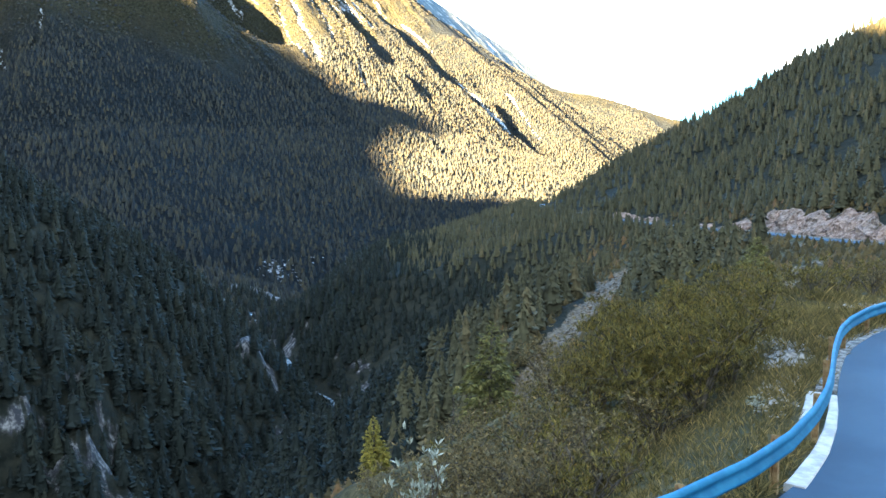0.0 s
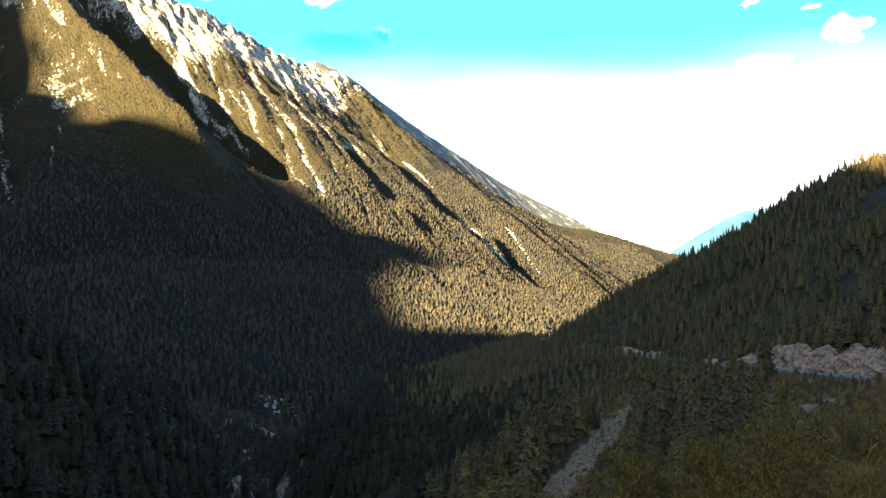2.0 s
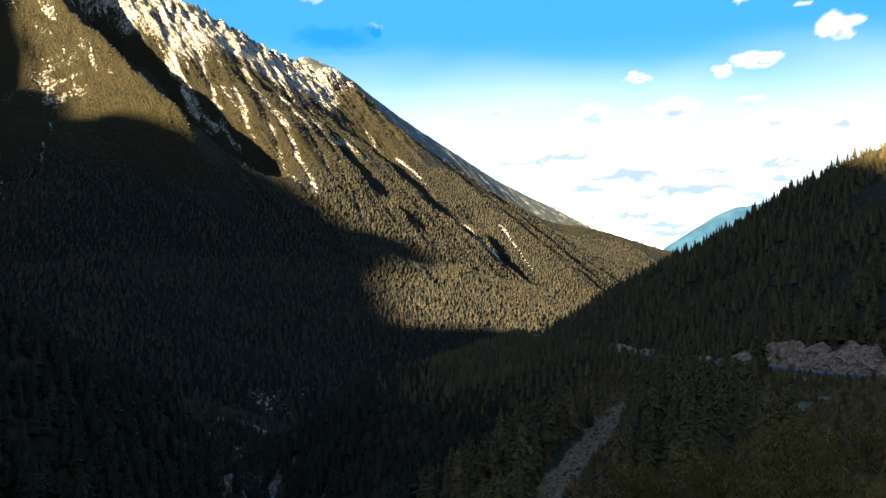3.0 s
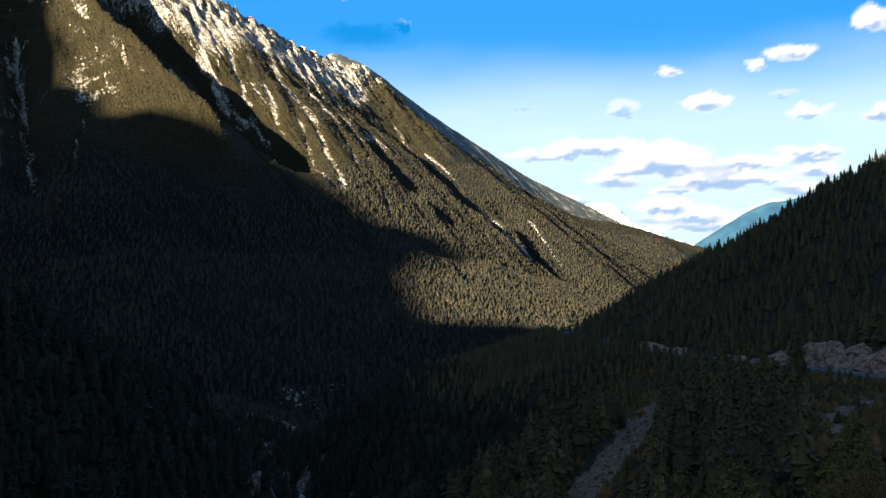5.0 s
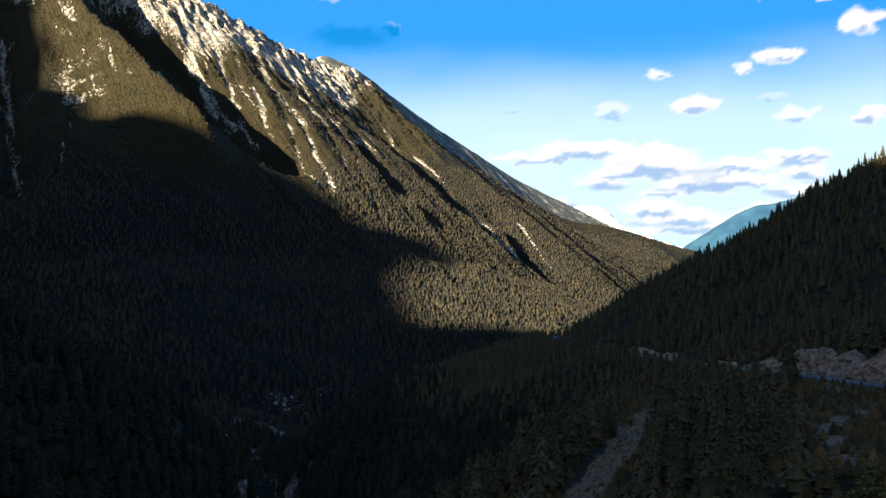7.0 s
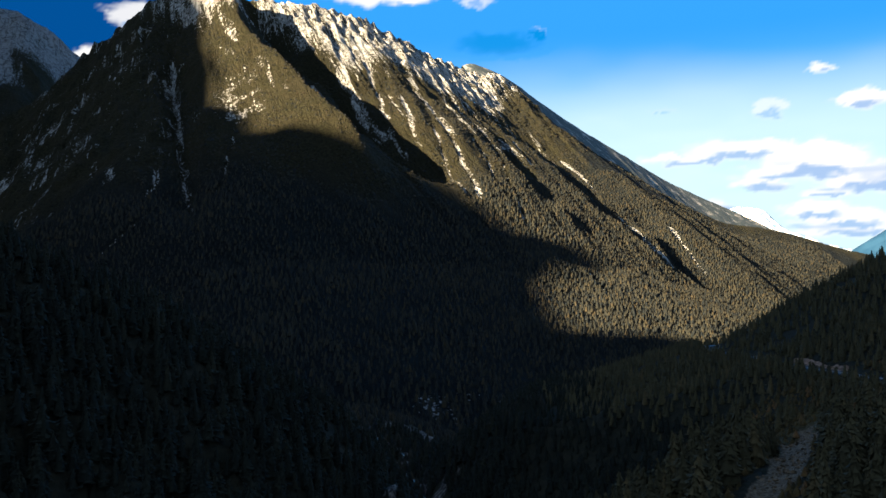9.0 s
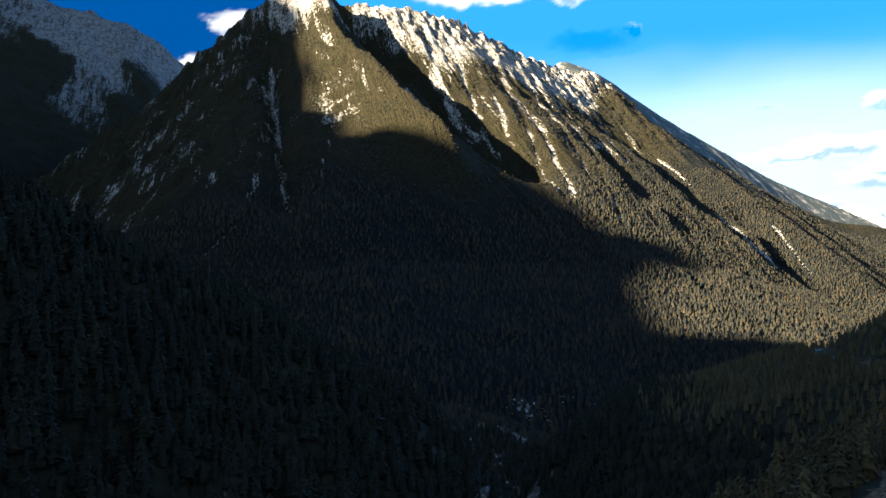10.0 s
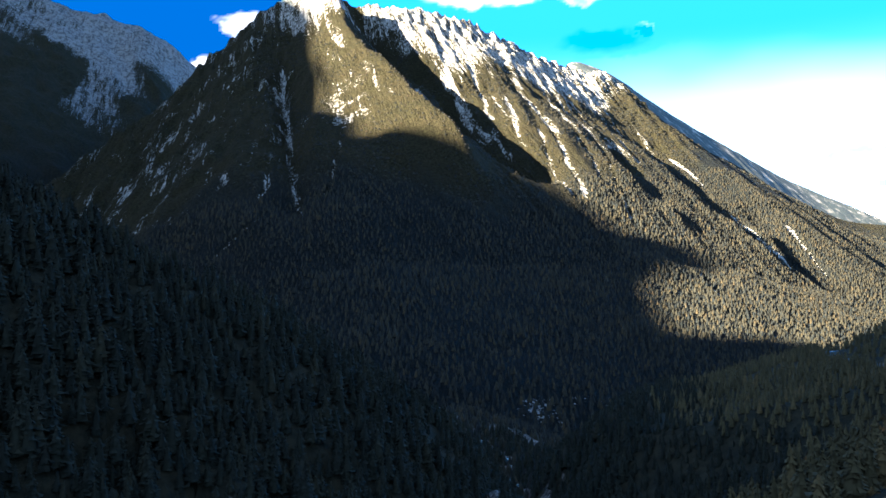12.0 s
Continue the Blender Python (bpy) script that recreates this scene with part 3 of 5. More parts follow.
# ---- forest ----
def conifer(tiers, sides, seed, bare=0.12, slender=0.17):
    """A small conifer one metre high: ragged skirts of boughs round a stem. Returns vertices and triangles."""
    rng = np.random.default_rng(seed)
    v, f = [], []
    for k in range(tiers):
        lo = bare + (1 - bare) * k / tiers
        hi = min(1.0, lo + (1 - bare) / tiers * rng.uniform(2.0, 2.8))
        if k == tiers - 1:
            hi = 1.0
        rad = slender * (1 - k / tiers) ** 0.8 * rng.uniform(0.85, 1.15) + 0.015
        ox, oy = rng.normal(0, 0.01, 2)
        base = len(v)
        v.append((ox, oy, hi))
        spin = rng.uniform(0, 6.3)
        for j in range(sides):
            q = spin + 6.2832 * j / sides
            rr = rad * ((0.78, 1.12)[j % 2] if sides % 2 == 0 else 0.95) * rng.uniform(0.8, 1.2)
            v.append((ox + rr * math.cos(q), oy + rr * math.sin(q), lo + rng.uniform(-0.04, 0.05)))
        for j in range(sides):
            f.append((base, base + 1 + j, base + 1 + (j + 1) % sides))
    return np.array(v), np.array(f)


def plant(name, label, x, y, z, height, templates, material, seed, category="trees"):
    rng = np.random.default_rng(seed)
    kind = rng.integers(0, len(templates), len(x))
    spin, wide = rng.uniform(0, 6.283, len(x)), height * rng.uniform(0.8, 1.25, len(x))
    tint = rng.random(len(x))
    vs, fs, tone, base = [], [], [], 0
    for k, (tv, tf) in enumerate(templates):
        i = np.nonzero(kind == k)[0]
        if len(i) == 0:
            continue
        c, s = np.cos(spin[i])[:, None], np.sin(spin[i])[:, None]
        vx = (tv[:, 0] * c - tv[:, 1] * s) * wide[i, None] + x[i, None]
        vy = (tv[:, 0] * s + tv[:, 1] * c) * wide[i, None] + y[i, None]
        vz = tv[:, 2] * height[i, None] + z[i, None]
        vs.append(np.stack([vx, vy, vz], -1).reshape(-1, 3))
        tone.append(np.repeat(tint[i], len(tv)))
        fs.append((tf[None] + (np.arange(len(i)) * len(tv))[:, None, None] + base).reshape(-1, 3))
        base += len(i) * len(tv)
    return tagged(mesh_of(name, np.concatenate(vs), np.concatenate(fs), material, True, {"tone": np.concatenate(tone)}), label, category, kind="stuff")


def scatter(x0, x1, y0, y1, gap, seed):
    rng = np.random.default_rng(seed)
    x, y = np.meshgrid(np.arange(x0, x1, gap), np.arange(y0, y1, gap), indexing="ij")
    return x.ravel() + rng.uniform(-0.5, 0.5, x.size) * gap, y.ravel() + rng.uniform(-0.5, 0.5, x.size) * gap


def fluffy(count, seed, spread=0.17, clump=0.075, bare=0.04, taper=0.8):
    """A conifer one metre high as a ragged cone of small drooping sprays round a dark core. Returns vertices and triangles."""
    rng = np.random.default_rng(seed)
    v, f = [], []
    lean = rng.normal(0, 0.012, 2)
    for k in range(count):
        t = bare + (0.97 - bare) * ((k + rng.random()) / count) ** 1.15
        q = k * 2.39996 + rng.normal(0, 0.5)
        edge = spread * (1 - t) ** taper * (0.9 + 0.25 * math.sin(t * 23 + seed) + rng.normal(0, 0.12)) + 0.012
        r0, r1 = edge * rng.uniform(0.25, 0.55), edge * rng.uniform(0.85, 1.2)
        size = clump * rng.uniform(0.6, 1.3) * (1.15 - 0.7 * t)
        c, s = math.cos(q), math.sin(q)
        droop = rng.uniform(-0.01, 0.07)
        base = len(v)
        ox, oy = lean[0] * t, lean[1] * t
        v.append((ox + r0 * c, oy + r0 * s, t + rng.uniform(0.015, 0.05)))
        v.append((ox + r1 * c - size * s, oy + r1 * s + size * c, t - droop))
        v.append((ox + r1 * c + size * s, oy + r1 * s - size * c, t - droop + rng.normal(0, 0.02)))
        f.append((base, base + 1, base + 2))
    base = len(v)
    for j in range(5):
        v.append((0.80 * spread * math.cos(1.2566 * j), 0.80 * spread * math.sin(1.2566 * j), bare))
    v.append((lean[0], lean[1], 1.0))
    f += [(base + j, base + (j + 1) % 5, base + 5) for j in range(5)]
    return np.array(v), np.array(f)


MID = [fluffy(110, k, 0.24, 0.068, 0.08, 0.75) for k in range(8)]
FARTHER = [fluffy(40, 40 + k, 0.25, 0.095, 0.04, 0.7) for k in range(8)]
FULL = [fluffy(72, 50 + k, 0.26, 0.075, 0.04, 0.6) for k in range(8)]
FAR = [conifer(2, 5, 20 + k, 0.0, 0.30) for k in range(6)]
LOW = [fluffy(22, 60 + k, 0.62, 0.26) for k in range(6)]
SCRUB = foliage_material("mixed_scrub", (0.043, 0.035, 0.015), (0.116, 0.083, 0.034), (0.178, 0.098, 0.042))
SPRUCE_AND_SHADE = foliage_material("spruce_and_gorge_shade_needles", (0.011, 0.016, 0.014), (0.017, 0.023, 0.018), (0.027, 0.030, 0.020))
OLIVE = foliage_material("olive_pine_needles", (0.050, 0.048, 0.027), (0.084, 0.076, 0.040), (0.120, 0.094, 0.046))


def make_forest():
    rng = np.random.default_rng(5)
    x, y = scatter(-300, 270, 95, 660, 3.1, 7)
    z, rock, scree, grass, d, w = land(x, y)
    yr = along(RAIL[:, 1], w)
    keep = ((d < -2.5) | (d > ROAD_WIDTH + cut_height(yr) / 1.5 + 2.5 + 2 * rng.random(len(x)))) & (rock < 0.3 + 0.35 * rng.random(len(x))) & (scree < 0.25) & (np.abs(near_line(RIVER, x, y)[0]) > 2.5 + 2 * rng.random(len(x)) + 4 * (np.abs(y - 302) < 20) + 4 * (np.abs(y - 405) < 14))
    keep &= (fbm(x / 28, y / 28, 77, 3) > -0.5 + 0.5 * rng.random(len(x)) ** 3) & (rng.random(len(x)) < 0.88)
    keep &= ~((d < 0) & (d > -26) & (yr > 40) & (yr < 262) & (rng.random(len(x)) < 0.8))
    keep &= ~((d < 0) & (np.hypot(x, y) < 140) & (rng.random(len(x)) < 0.5))
    az = np.degrees(np.arctan2(x, y))
    keep &= ~((d < 0) & (az > 16.0) & (np.hypot(x, y) < 210))
    keep &= (az > -57) & (az < 31) & ((y < 560) | (x > -60))
    x, y, z = x[keep], y[keep], z[keep]
    h = (4.6 + 6.0 * rng.random(len(x)) ** 1.2) * (0.8 + 0.4 * value_noise(x / 40, y / 40, 79))
    dist = np.hypot(x, y)
    h = h * np.where((x > -60) & (dist > 230), 0.66, 1.0)
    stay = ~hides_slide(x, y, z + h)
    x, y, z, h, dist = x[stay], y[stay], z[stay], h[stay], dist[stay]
    # a row of trees on the valley side of the farther road
    k4 = rng.integers(0, len(RAIL), 900)
    k4 = k4[(RAIL[k4, 1] > 288) & (RAIL[k4, 1] < 560)]
    x4, y4 = RAIL[k4, 0] - rng.uniform(2.5, 11, len(k4)), RAIL[k4, 1] + rng.uniform(-2, 2, len(k4))
    z4, d4 = land(x4, y4)[0], land(x4, y4)[4]
    ok = d4 < -2.0
    x, y, z, h = np.concatenate([x, x4[ok]]), np.concatenate([y, y4[ok]]), np.concatenate([z, z4[ok]]), np.concatenate([h, rng.uniform(4.0, 7.0, ok.sum())])
    dist = np.hypot(x, y)
    # trees low in the gorge take the dark needles too: shade put into colour
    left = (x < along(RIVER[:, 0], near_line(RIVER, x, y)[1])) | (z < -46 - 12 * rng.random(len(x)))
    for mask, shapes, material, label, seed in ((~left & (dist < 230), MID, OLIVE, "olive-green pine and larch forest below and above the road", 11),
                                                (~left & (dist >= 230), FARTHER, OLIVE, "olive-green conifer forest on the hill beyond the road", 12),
                                                (left, FULL, SPRUCE_AND_SHADE, "dense dark spruce forest across the gorge, with gorge trees coloured for shade", 16)):
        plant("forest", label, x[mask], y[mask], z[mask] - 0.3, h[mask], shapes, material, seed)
    # low bushes along the banks of the farther road and on the bench
    x3, y3 = scatter(-20, 110, 42, 330, 1.7, 17)
    z3, rock3, scree3, grass3, d3, w3 = land(x3, y3)
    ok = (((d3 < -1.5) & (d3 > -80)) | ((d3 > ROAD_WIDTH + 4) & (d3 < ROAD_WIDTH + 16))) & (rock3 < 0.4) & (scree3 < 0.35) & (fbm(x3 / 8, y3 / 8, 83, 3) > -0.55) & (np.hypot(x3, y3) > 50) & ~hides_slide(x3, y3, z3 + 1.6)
    plant("undergrowth", "low olive and brown bushes on the road banks", x3[ok], y3[ok], z3[ok] - 0.15, 0.7 + 1.5 * rng.random(ok.sum()) ** 1.5, LOW, SCRUB, 18, "bushes")
    # the great mountain's wood
    s, n = scatter(300, 2100, 420, 1600, 4.5, 13)
    s3, n3 = scatter(1500, 3300, 20, 900, 6.8, 19)
    far = s3 > 2100 - 1.2 * np.clip(420 - n3, 0, 420)
    s, n = np.concatenate([s, s3[far]]), np.concatenate([n, n3[far]])
    x, y, z, rock, wood = mountain_at(s, n)
    keep = (wood > 0.12 + 0.8 * rng.random(len(s))) & (z > -140) & (rock < 0.35)
    s, n, x, y, z, wood = s[keep], n[keep], x[keep], y[keep], z[keep], wood[keep]
    h = (4.2 + 4.6 * rng.random(len(x)) ** 1.3) * (0.45 + 0.55 * smooth(0.4, 1.0, wood)) * (0.8 + 0.4 * value_noise(x / 60, y / 60, 81)) * (1 - 0.3 * smooth(100, 350, z))
    # the wood on the ramp between the gorge and the mountain
    x2, y2 = scatter(-640, 240, 425, 1000, 4.8, 15)
    z2, rock2, scree2, grass2, d2, w2 = land(x2, y2)
    ok = (rock2 < 0.3 + 0.5 * rng.random(len(x2))) & ((d2 < -85) | (y2 > 640)) & (z2 < -15) & (z2 > -150) & (np.abs(x2) < 0.75 * y2) & (rng.random(len(x2)) < 0.85)
    x, y, z = np.concatenate([x, x2[ok]]), np.concatenate([y, y2[ok]]), np.concatenate([z, z2[ok]])
    h = np.concatenate([h, 4.2 + 4.4 * rng.random(ok.sum())])
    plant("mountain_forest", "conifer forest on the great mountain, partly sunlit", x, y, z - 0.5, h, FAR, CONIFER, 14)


def make_dwarf_pines():
    rng = np.random.default_rng(25)
    s, n = scatter(640, 2000, 70, 760, 6.0, 27)
    x, y, z, rock, wood = mountain_at(s, n)
    keep = (rock < 0.22 + 0.2 * rng.random(len(s))) & (wood < 0.7) & (fbm(s / 40, n / 40, 29, 3) > -0.35 + 0.3 * rng.random(len(s)))
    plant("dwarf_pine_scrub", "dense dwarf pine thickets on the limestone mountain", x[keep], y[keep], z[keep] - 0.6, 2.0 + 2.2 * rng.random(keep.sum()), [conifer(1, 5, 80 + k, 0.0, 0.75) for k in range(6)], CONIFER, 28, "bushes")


make_forest()
make_dwarf_pines()

# the stream in the gorge
WATER = Nodes("pale_rapids", 0.25, 0, 0.5)
WATER.colour(WATER.mix(WATER.spread(WATER.noise(0.35, 6, 0.7), 0.40, 0.62), (0.03, 0.06, 0.075), (0.30, 0.34, 0.36)))
WATER.bump(WATER.noise(0.8, 5), 0.6, 0.3)


def make_river():
    t = np.gradient(RIVER[:, :2], axis=0)
    t /= np.linalg.norm(t, axis=1)[:, None]
    half = 0.7 + 0.6 * fbm(np.arange(len(RIVER)) / 3.0, np.zeros(len(RIVER)), 91, 3) + 1.4 * np.exp(-((RIVER[:, 1] - 302) / 16) ** 2) + 2.6 * np.exp(-((RIVER[:, 1] - 410) / 12) ** 2)
    rows = []
    for k in np.linspace(-1, 1, 7):
        bend = RIVER + np.array([0, 0, 1.1])
        bend[:, 0] += t[:, 1] * half * k
        bend[:, 1] -= t[:, 0] * half * k
        bend[:, 2] += 0.35 * fbm(bend[:, 0] / 3, bend[:, 1] / 3, 93, 2)
        rows.append(bend)
    v = np.stack(rows, 1).reshape(-1, 3)
    tagged(mesh_of("water", v, grid_faces(len(RIVER), 7)[:, ::-1], WATER.material, True), "pale mountain stream rushing through the gorge", "stream", kind="structure")


make_river()


# ---- the road, its guardrail and the blasted rock above it ----
ASPHALT = Nodes("worn_asphalt", 0.7, 0, 0.3)
ASPHALT.colour(ASPHALT.mix(ASPHALT.spread(ASPHALT.noise(0.4, 5), 0.35, 0.65), (0.012, 0.038, 0.076), (0.022, 0.056, 0.100)))
ASPHALT.bump(ASPHALT.noise(60, 3), 0.3, 0.01)
# the sky mirrored in the zinc is put into this blue base colour
ZINC = Nodes("zinc_with_painted_sky_blue", 0.6, 0.0, 0.15)
ZINC.colour(ZINC.mix(ZINC.spread(ZINC.noise(2.5, 6), 0.35, 0.7), (0.005, 0.120, 0.24), (0.014, 0.185, 0.33)))
ZINC.bump(ZINC.noise(30, 3), 0.15, 0.01)
FAR_ZINC = Nodes("weathered_zinc", 0.6, 0.3, 0.4)
FAR_ZINC.colour(FAR_ZINC.mix(FAR_ZINC.spread(FAR_ZINC.noise(2.5, 5), 0.35, 0.7), (0.30, 0.29, 0.27), (0.46, 0.45, 0.42)))
RUST = Nodes("rusty_post", 0.85, 0.2, 0.3)
RUST.colour(RUST.mix(RUST.spread(RUST.noise(6, 5), 0.35, 0.65), (0.20, 0.11, 0.05), (0.38, 0.27, 0.14)))
CONCRETE = Nodes("pale_concrete", 0.9, 0, 0.2)
CONCRETE.colour(CONCRETE.mix(CONCRETE.spread(CONCRETE.noise(3, 7, 0.7), 0.35, 0.7), (0.34, 0.34, 0.33), (0.58, 0.58, 0.55)))
CONCRETE.bump(CONCRETE.noise(25, 5), 0.5, 0.02)
CUT = Nodes("blasted_pink_limestone", 0.95, 0, 0.15)
CUT_GRAIN = CUT.noise(0.7, 8, 0.75)
CUT.colour(CUT.mix(CUT.spread(CUT.noise(0.15, 4), 0.4, 0.65), CUT.mix(CUT.spread(CUT_GRAIN, 0.35, 0.62), (0.17, 0.105, 0.082), (0.46, 0.325, 0.26)), CUT.mix(CUT.spread(CUT_GRAIN, 0.4, 0.6), (0.14, 0.10, 0.08), (0.34, 0.265, 0.22))))
CUT.bump(CUT.math("ADD", CUT_GRAIN, CUT.cells(1.4)), 1.0, 0.6)


def offset_line(line, by):
    """A line moved sideways in plan, to its right."""
    t = np.gradient(line[:, :2], axis=0)
    t /= np.linalg.norm(t, axis=1)[:, None]
    out = line.copy()
    out[:, 0] += t[:, 1] * by
    out[:, 1] -= t[:, 0] * by
    return out


def swept(line, profile, closed=False):
    """Vertices and faces of a profile of (sideways, up) swept along a line."""
    rows = [offset_line(line, a) + np.array([0, 0, b]) for a, b in profile]
    return np.stack(rows, 1).reshape(-1, 3), grid_faces(len(line), len(profile), closed)[:, ::-1]


def stretch(s0, s1, step):
    s = np.arange(s0, s1, step)
    return np.stack([np.interp(s, RAIL_LENGTH, RAIL[:, k]) for k in range(3)], 1)


S_NEAR = RAIL_LENGTH[np.argmin(np.hypot(RAIL[:, 0] - 2.0, RAIL[:, 1] - 9.9))]
v, f = swept(RAIL, [(0.11, -0.12), (0.11, 0.0), (3.5, 0.04), (ROAD_WIDTH, 0.0), (ROAD_WIDTH, -0.12)])
tagged(mesh_of("road", v, f, ASPHALT.material), "worn grey asphalt mountain road bending along the slope", "road", kind="structure")
BEAM = [(-0.02, 0.76), (0.03, 0.75), (0.055, 0.715), (0.05, 0.675), (0.0, 0.635), (-0.015, 0.605), (0.0, 0.575), (0.05, 0.535), (0.055, 0.495), (0.03, 0.46), (-0.02, 0.45),
        (-0.03, 0.455), (0.02, 0.465), (0.043, 0.50), (0.038, 0.532), (-0.012, 0.57), (-0.027, 0.605), (-0.012, 0.64), (0.038, 0.678), (0.043, 0.712), (0.02, 0.745), (-0.03, 0.752)]


def post_mesh():
    bm = bmesh.new()
    for c, size in (((0, 0, 0.18), (0.10, 0.012, 1.14)), ((0.05, 0.03, 0.18), (0.012, 0.06, 1.14)), ((-0.05, 0.03, 0.18), (0.012, 0.06, 1.14))):
        bmesh.ops.create_cube(bm, size=1, matrix=Matrix.Translation(c) @ Matrix.Diagonal((*size, 1)))
    me = bpy.data.meshes.new("post")
    bm.to_mesh(me)
    bm.free()
    me.materials.append(RUST.material)
    return me


POST = post_mesh()


def guardrail(label, s0, s1, gap, steel):
    root = tagged(new("guardrail"), label, "guardrail")
    line = stretch(s0, s1, 0.4)
    v, f = swept(line, BEAM, True)
    beam = mesh_of("beam", v, f, steel, True)
    beam.parent = root
    for p, q in zip(stretch(s0 + 0.5, s1, gap), stretch(s0 + 0.6, s1 + 0.1, gap)):
        ob = new("post", POST)
        ob.matrix_world = pose(p[0], p[1], p[2], 0, random.uniform(-2, 2), math.degrees(math.atan2(q[1] - p[1], q[0] - p[0])) + 90)
        ob.matrix_world = ob.matrix_world @ Matrix.Translation((0.09, 0, 0))
        ob.parent = root
    return root


guardrail("zinc steel guardrail, sky reflection painted blue, on rusty posts along the road bend", S_NEAR - 34, S_NEAR + 62, 2.6, ZINC.material)
guardrail("weathered grey steel guardrail along the farther road", S_NEAR + 110, S_NEAR + 420, 4.0, FAR_ZINC.material)


EDGE = Nodes("gritty_verge", 0.95, 0, 0.15)
EDGE.colour(EDGE.mix(EDGE.spread(EDGE.noise(5, 7, 0.75), 0.42, 0.62), (0.085, 0.09, 0.09), (0.33, 0.33, 0.32)))
EDGE.bump(EDGE.noise(30, 5), 0.8, 0.03)


def slab(label, s0, s1, a, b, top, material=CONCRETE.material, narrow=0.0):
    line = stretch(s0, s1, 0.35)
    count = len(line)
    v, f = swept(line, [(a, -0.25), (a, top - 0.02), (a + 0.02, top), (b - 0.02, top), (b, top - 0.02), (b, -0.25)], True)
    inner, outer = offset_line(line, a), offset_line(line, b)
    pull = (outer - inner) * (narrow * np.arange(count) / (count - 1))[:, None]
    v = v.reshape(count, 6, 3)
    v[:, 3:, :2] -= pull[:, None, :2]
    v = v.reshape(-1, 3)
    ends = np.array([[0, 1, 2, 3], [0, 3, 4, 5]])
    f = np.vstack([f, ends, (ends + (count - 1) * 6)[:, ::-1]])
    v = v + np.stack([np.zeros(len(v)), np.zeros(len(v)), 0.015 * fbm(v[:, 0] * 3, v[:, 1] * 3, 801, 2)], 1)
    return tagged(mesh_of("concrete_slab", v, f, material), label, "slab")


slab("pale concrete gutter slab between guardrail and asphalt", S_NEAR + 3.05, S_NEAR + 8.55, -0.02, 0.28, 0.025, narrow=0.55)
slab("pale concrete footing outside the guardrail", S_NEAR + 6.2, S_NEAR + 8.6, -0.44, -0.14, 0.05)


slab("rough pale verge strip between guardrail and asphalt", S_NEAR + 8.7, S_NEAR + 26, -0.30, 0.105, 0.012, EDGE.material)


def rock_cut():
    """The blasted face over the far road: steep, broken and uneven along its top."""
    line = stretch(S_NEAR + 150, S_NEAR + 400, 0.75)
    line = offset_line(line, ROAD_WIDTH + 0.4)
    up = np.linspace(0, 1, 22)
    s = np.arange(len(line))[:, None] * 0.75
    u = up[None, :]
    side = offset_line(line, 1.0)[:, :2] - line[:, :2]
    tall = (0.3 + cut_height(line[:, 1])[:, None]) * (0.80 + 0.75 * fbm(s / 11 + 0 * u, 0 * s + 0.3 * u, 811, 3)) + 0.5
    tall = tall * (1 - 0.95 * smooth(266, 284, line[:, 1])[:, None] * (1 - smooth(0.1, 0.3, fbm(line[:, 1] / 17, 0 * line[:, 1], 58, 2))[:, None]))
    push = 0.55 * tall * u + 2.6 * (ridged(s / 7, u * 2.2, 821, 4) - 0.6) * smooth(0, 0.25, u) + 0.8 * fbm(s / 2.2, u * 7, 831, 4) + 3.0 * u ** 4
    x = line[:, 0:1] + side[:, 0:1] * push
    y = line[:, 1:2] + side[:, 1:2] * push
    z = line[:, 2:3] - 0.3 + tall * u + 0.45 * fbm(s / 1.8, u * 6, 841, 3) * smooth(0, 0.2, u) - 2.5 * smooth(0.86, 1.0, u)
    v = np.stack([x, y, z], -1).reshape(-1, 3)
    return tagged(mesh_of("rock_face", v, grid_faces(len(line), len(up))[:, ::-1], CUT.material), "broken pinkish limestone road cutting", "rock face", kind="structure")


rock_cut()


# ---- the sky's clouds: a far backdrop behind every mountain ----
# clouds as (turn, height, half width, half height) in degrees from the valley, and their strength
CLOUDS = [(21.2, 15.2, 1.1, 0.75, 1.0), (16.4, 13.7, 1.5, 0.5, 1.0), (14.3, 13.2, 0.6, 0.3, 0.9), (8.9, 13.2, 0.7, 0.24, 0.9), (6.2, 11.0, 1.0, 0.7, 0.75),
          (11.3, 11.1, 1.8, 0.65, 1.0), (16.1, 11.3, 0.9, 0.25, 0.6), (17.5, 10.1, 1.5, 0.55, 0.85), (19.3, 16.8, 0.5, 0.22, 0.8), (21.6, 9.8, 1.1, 0.6, 1.0), (15.9, 17.5, 0.35, 0.2, 0.6),
          (-0.5, 11.2, 0.8, 0.22, 0.5), (-8.5, 16.4, 0.42, 0.36, 0.9), (-19.0, 19.2, 4.4, 1.0, 1.0), (-12.6, 18.6, 1.2, 0.5, 0.6), (-37.4, 13.7, 0.7, 0.9, 1.0), (-34.2, 16.6, 2.2, 0.8, 0.8), (-45.0, 18.6, 3.0, 0.7, 0.4), (8.5, 7.6, 3.4, 1.3, 1.0), (12.0, 6.4, 3.2, 0.9, 1.0)]
BANK = np.random.default_rng(733)
CLOUDS += [(BANK.uniform(-1, 23), e, BANK.uniform(1.4, 3.6), BANK.uniform(0.35, 0.75), 0.95) for e in np.linspace(3.0, 8.6, 22)]


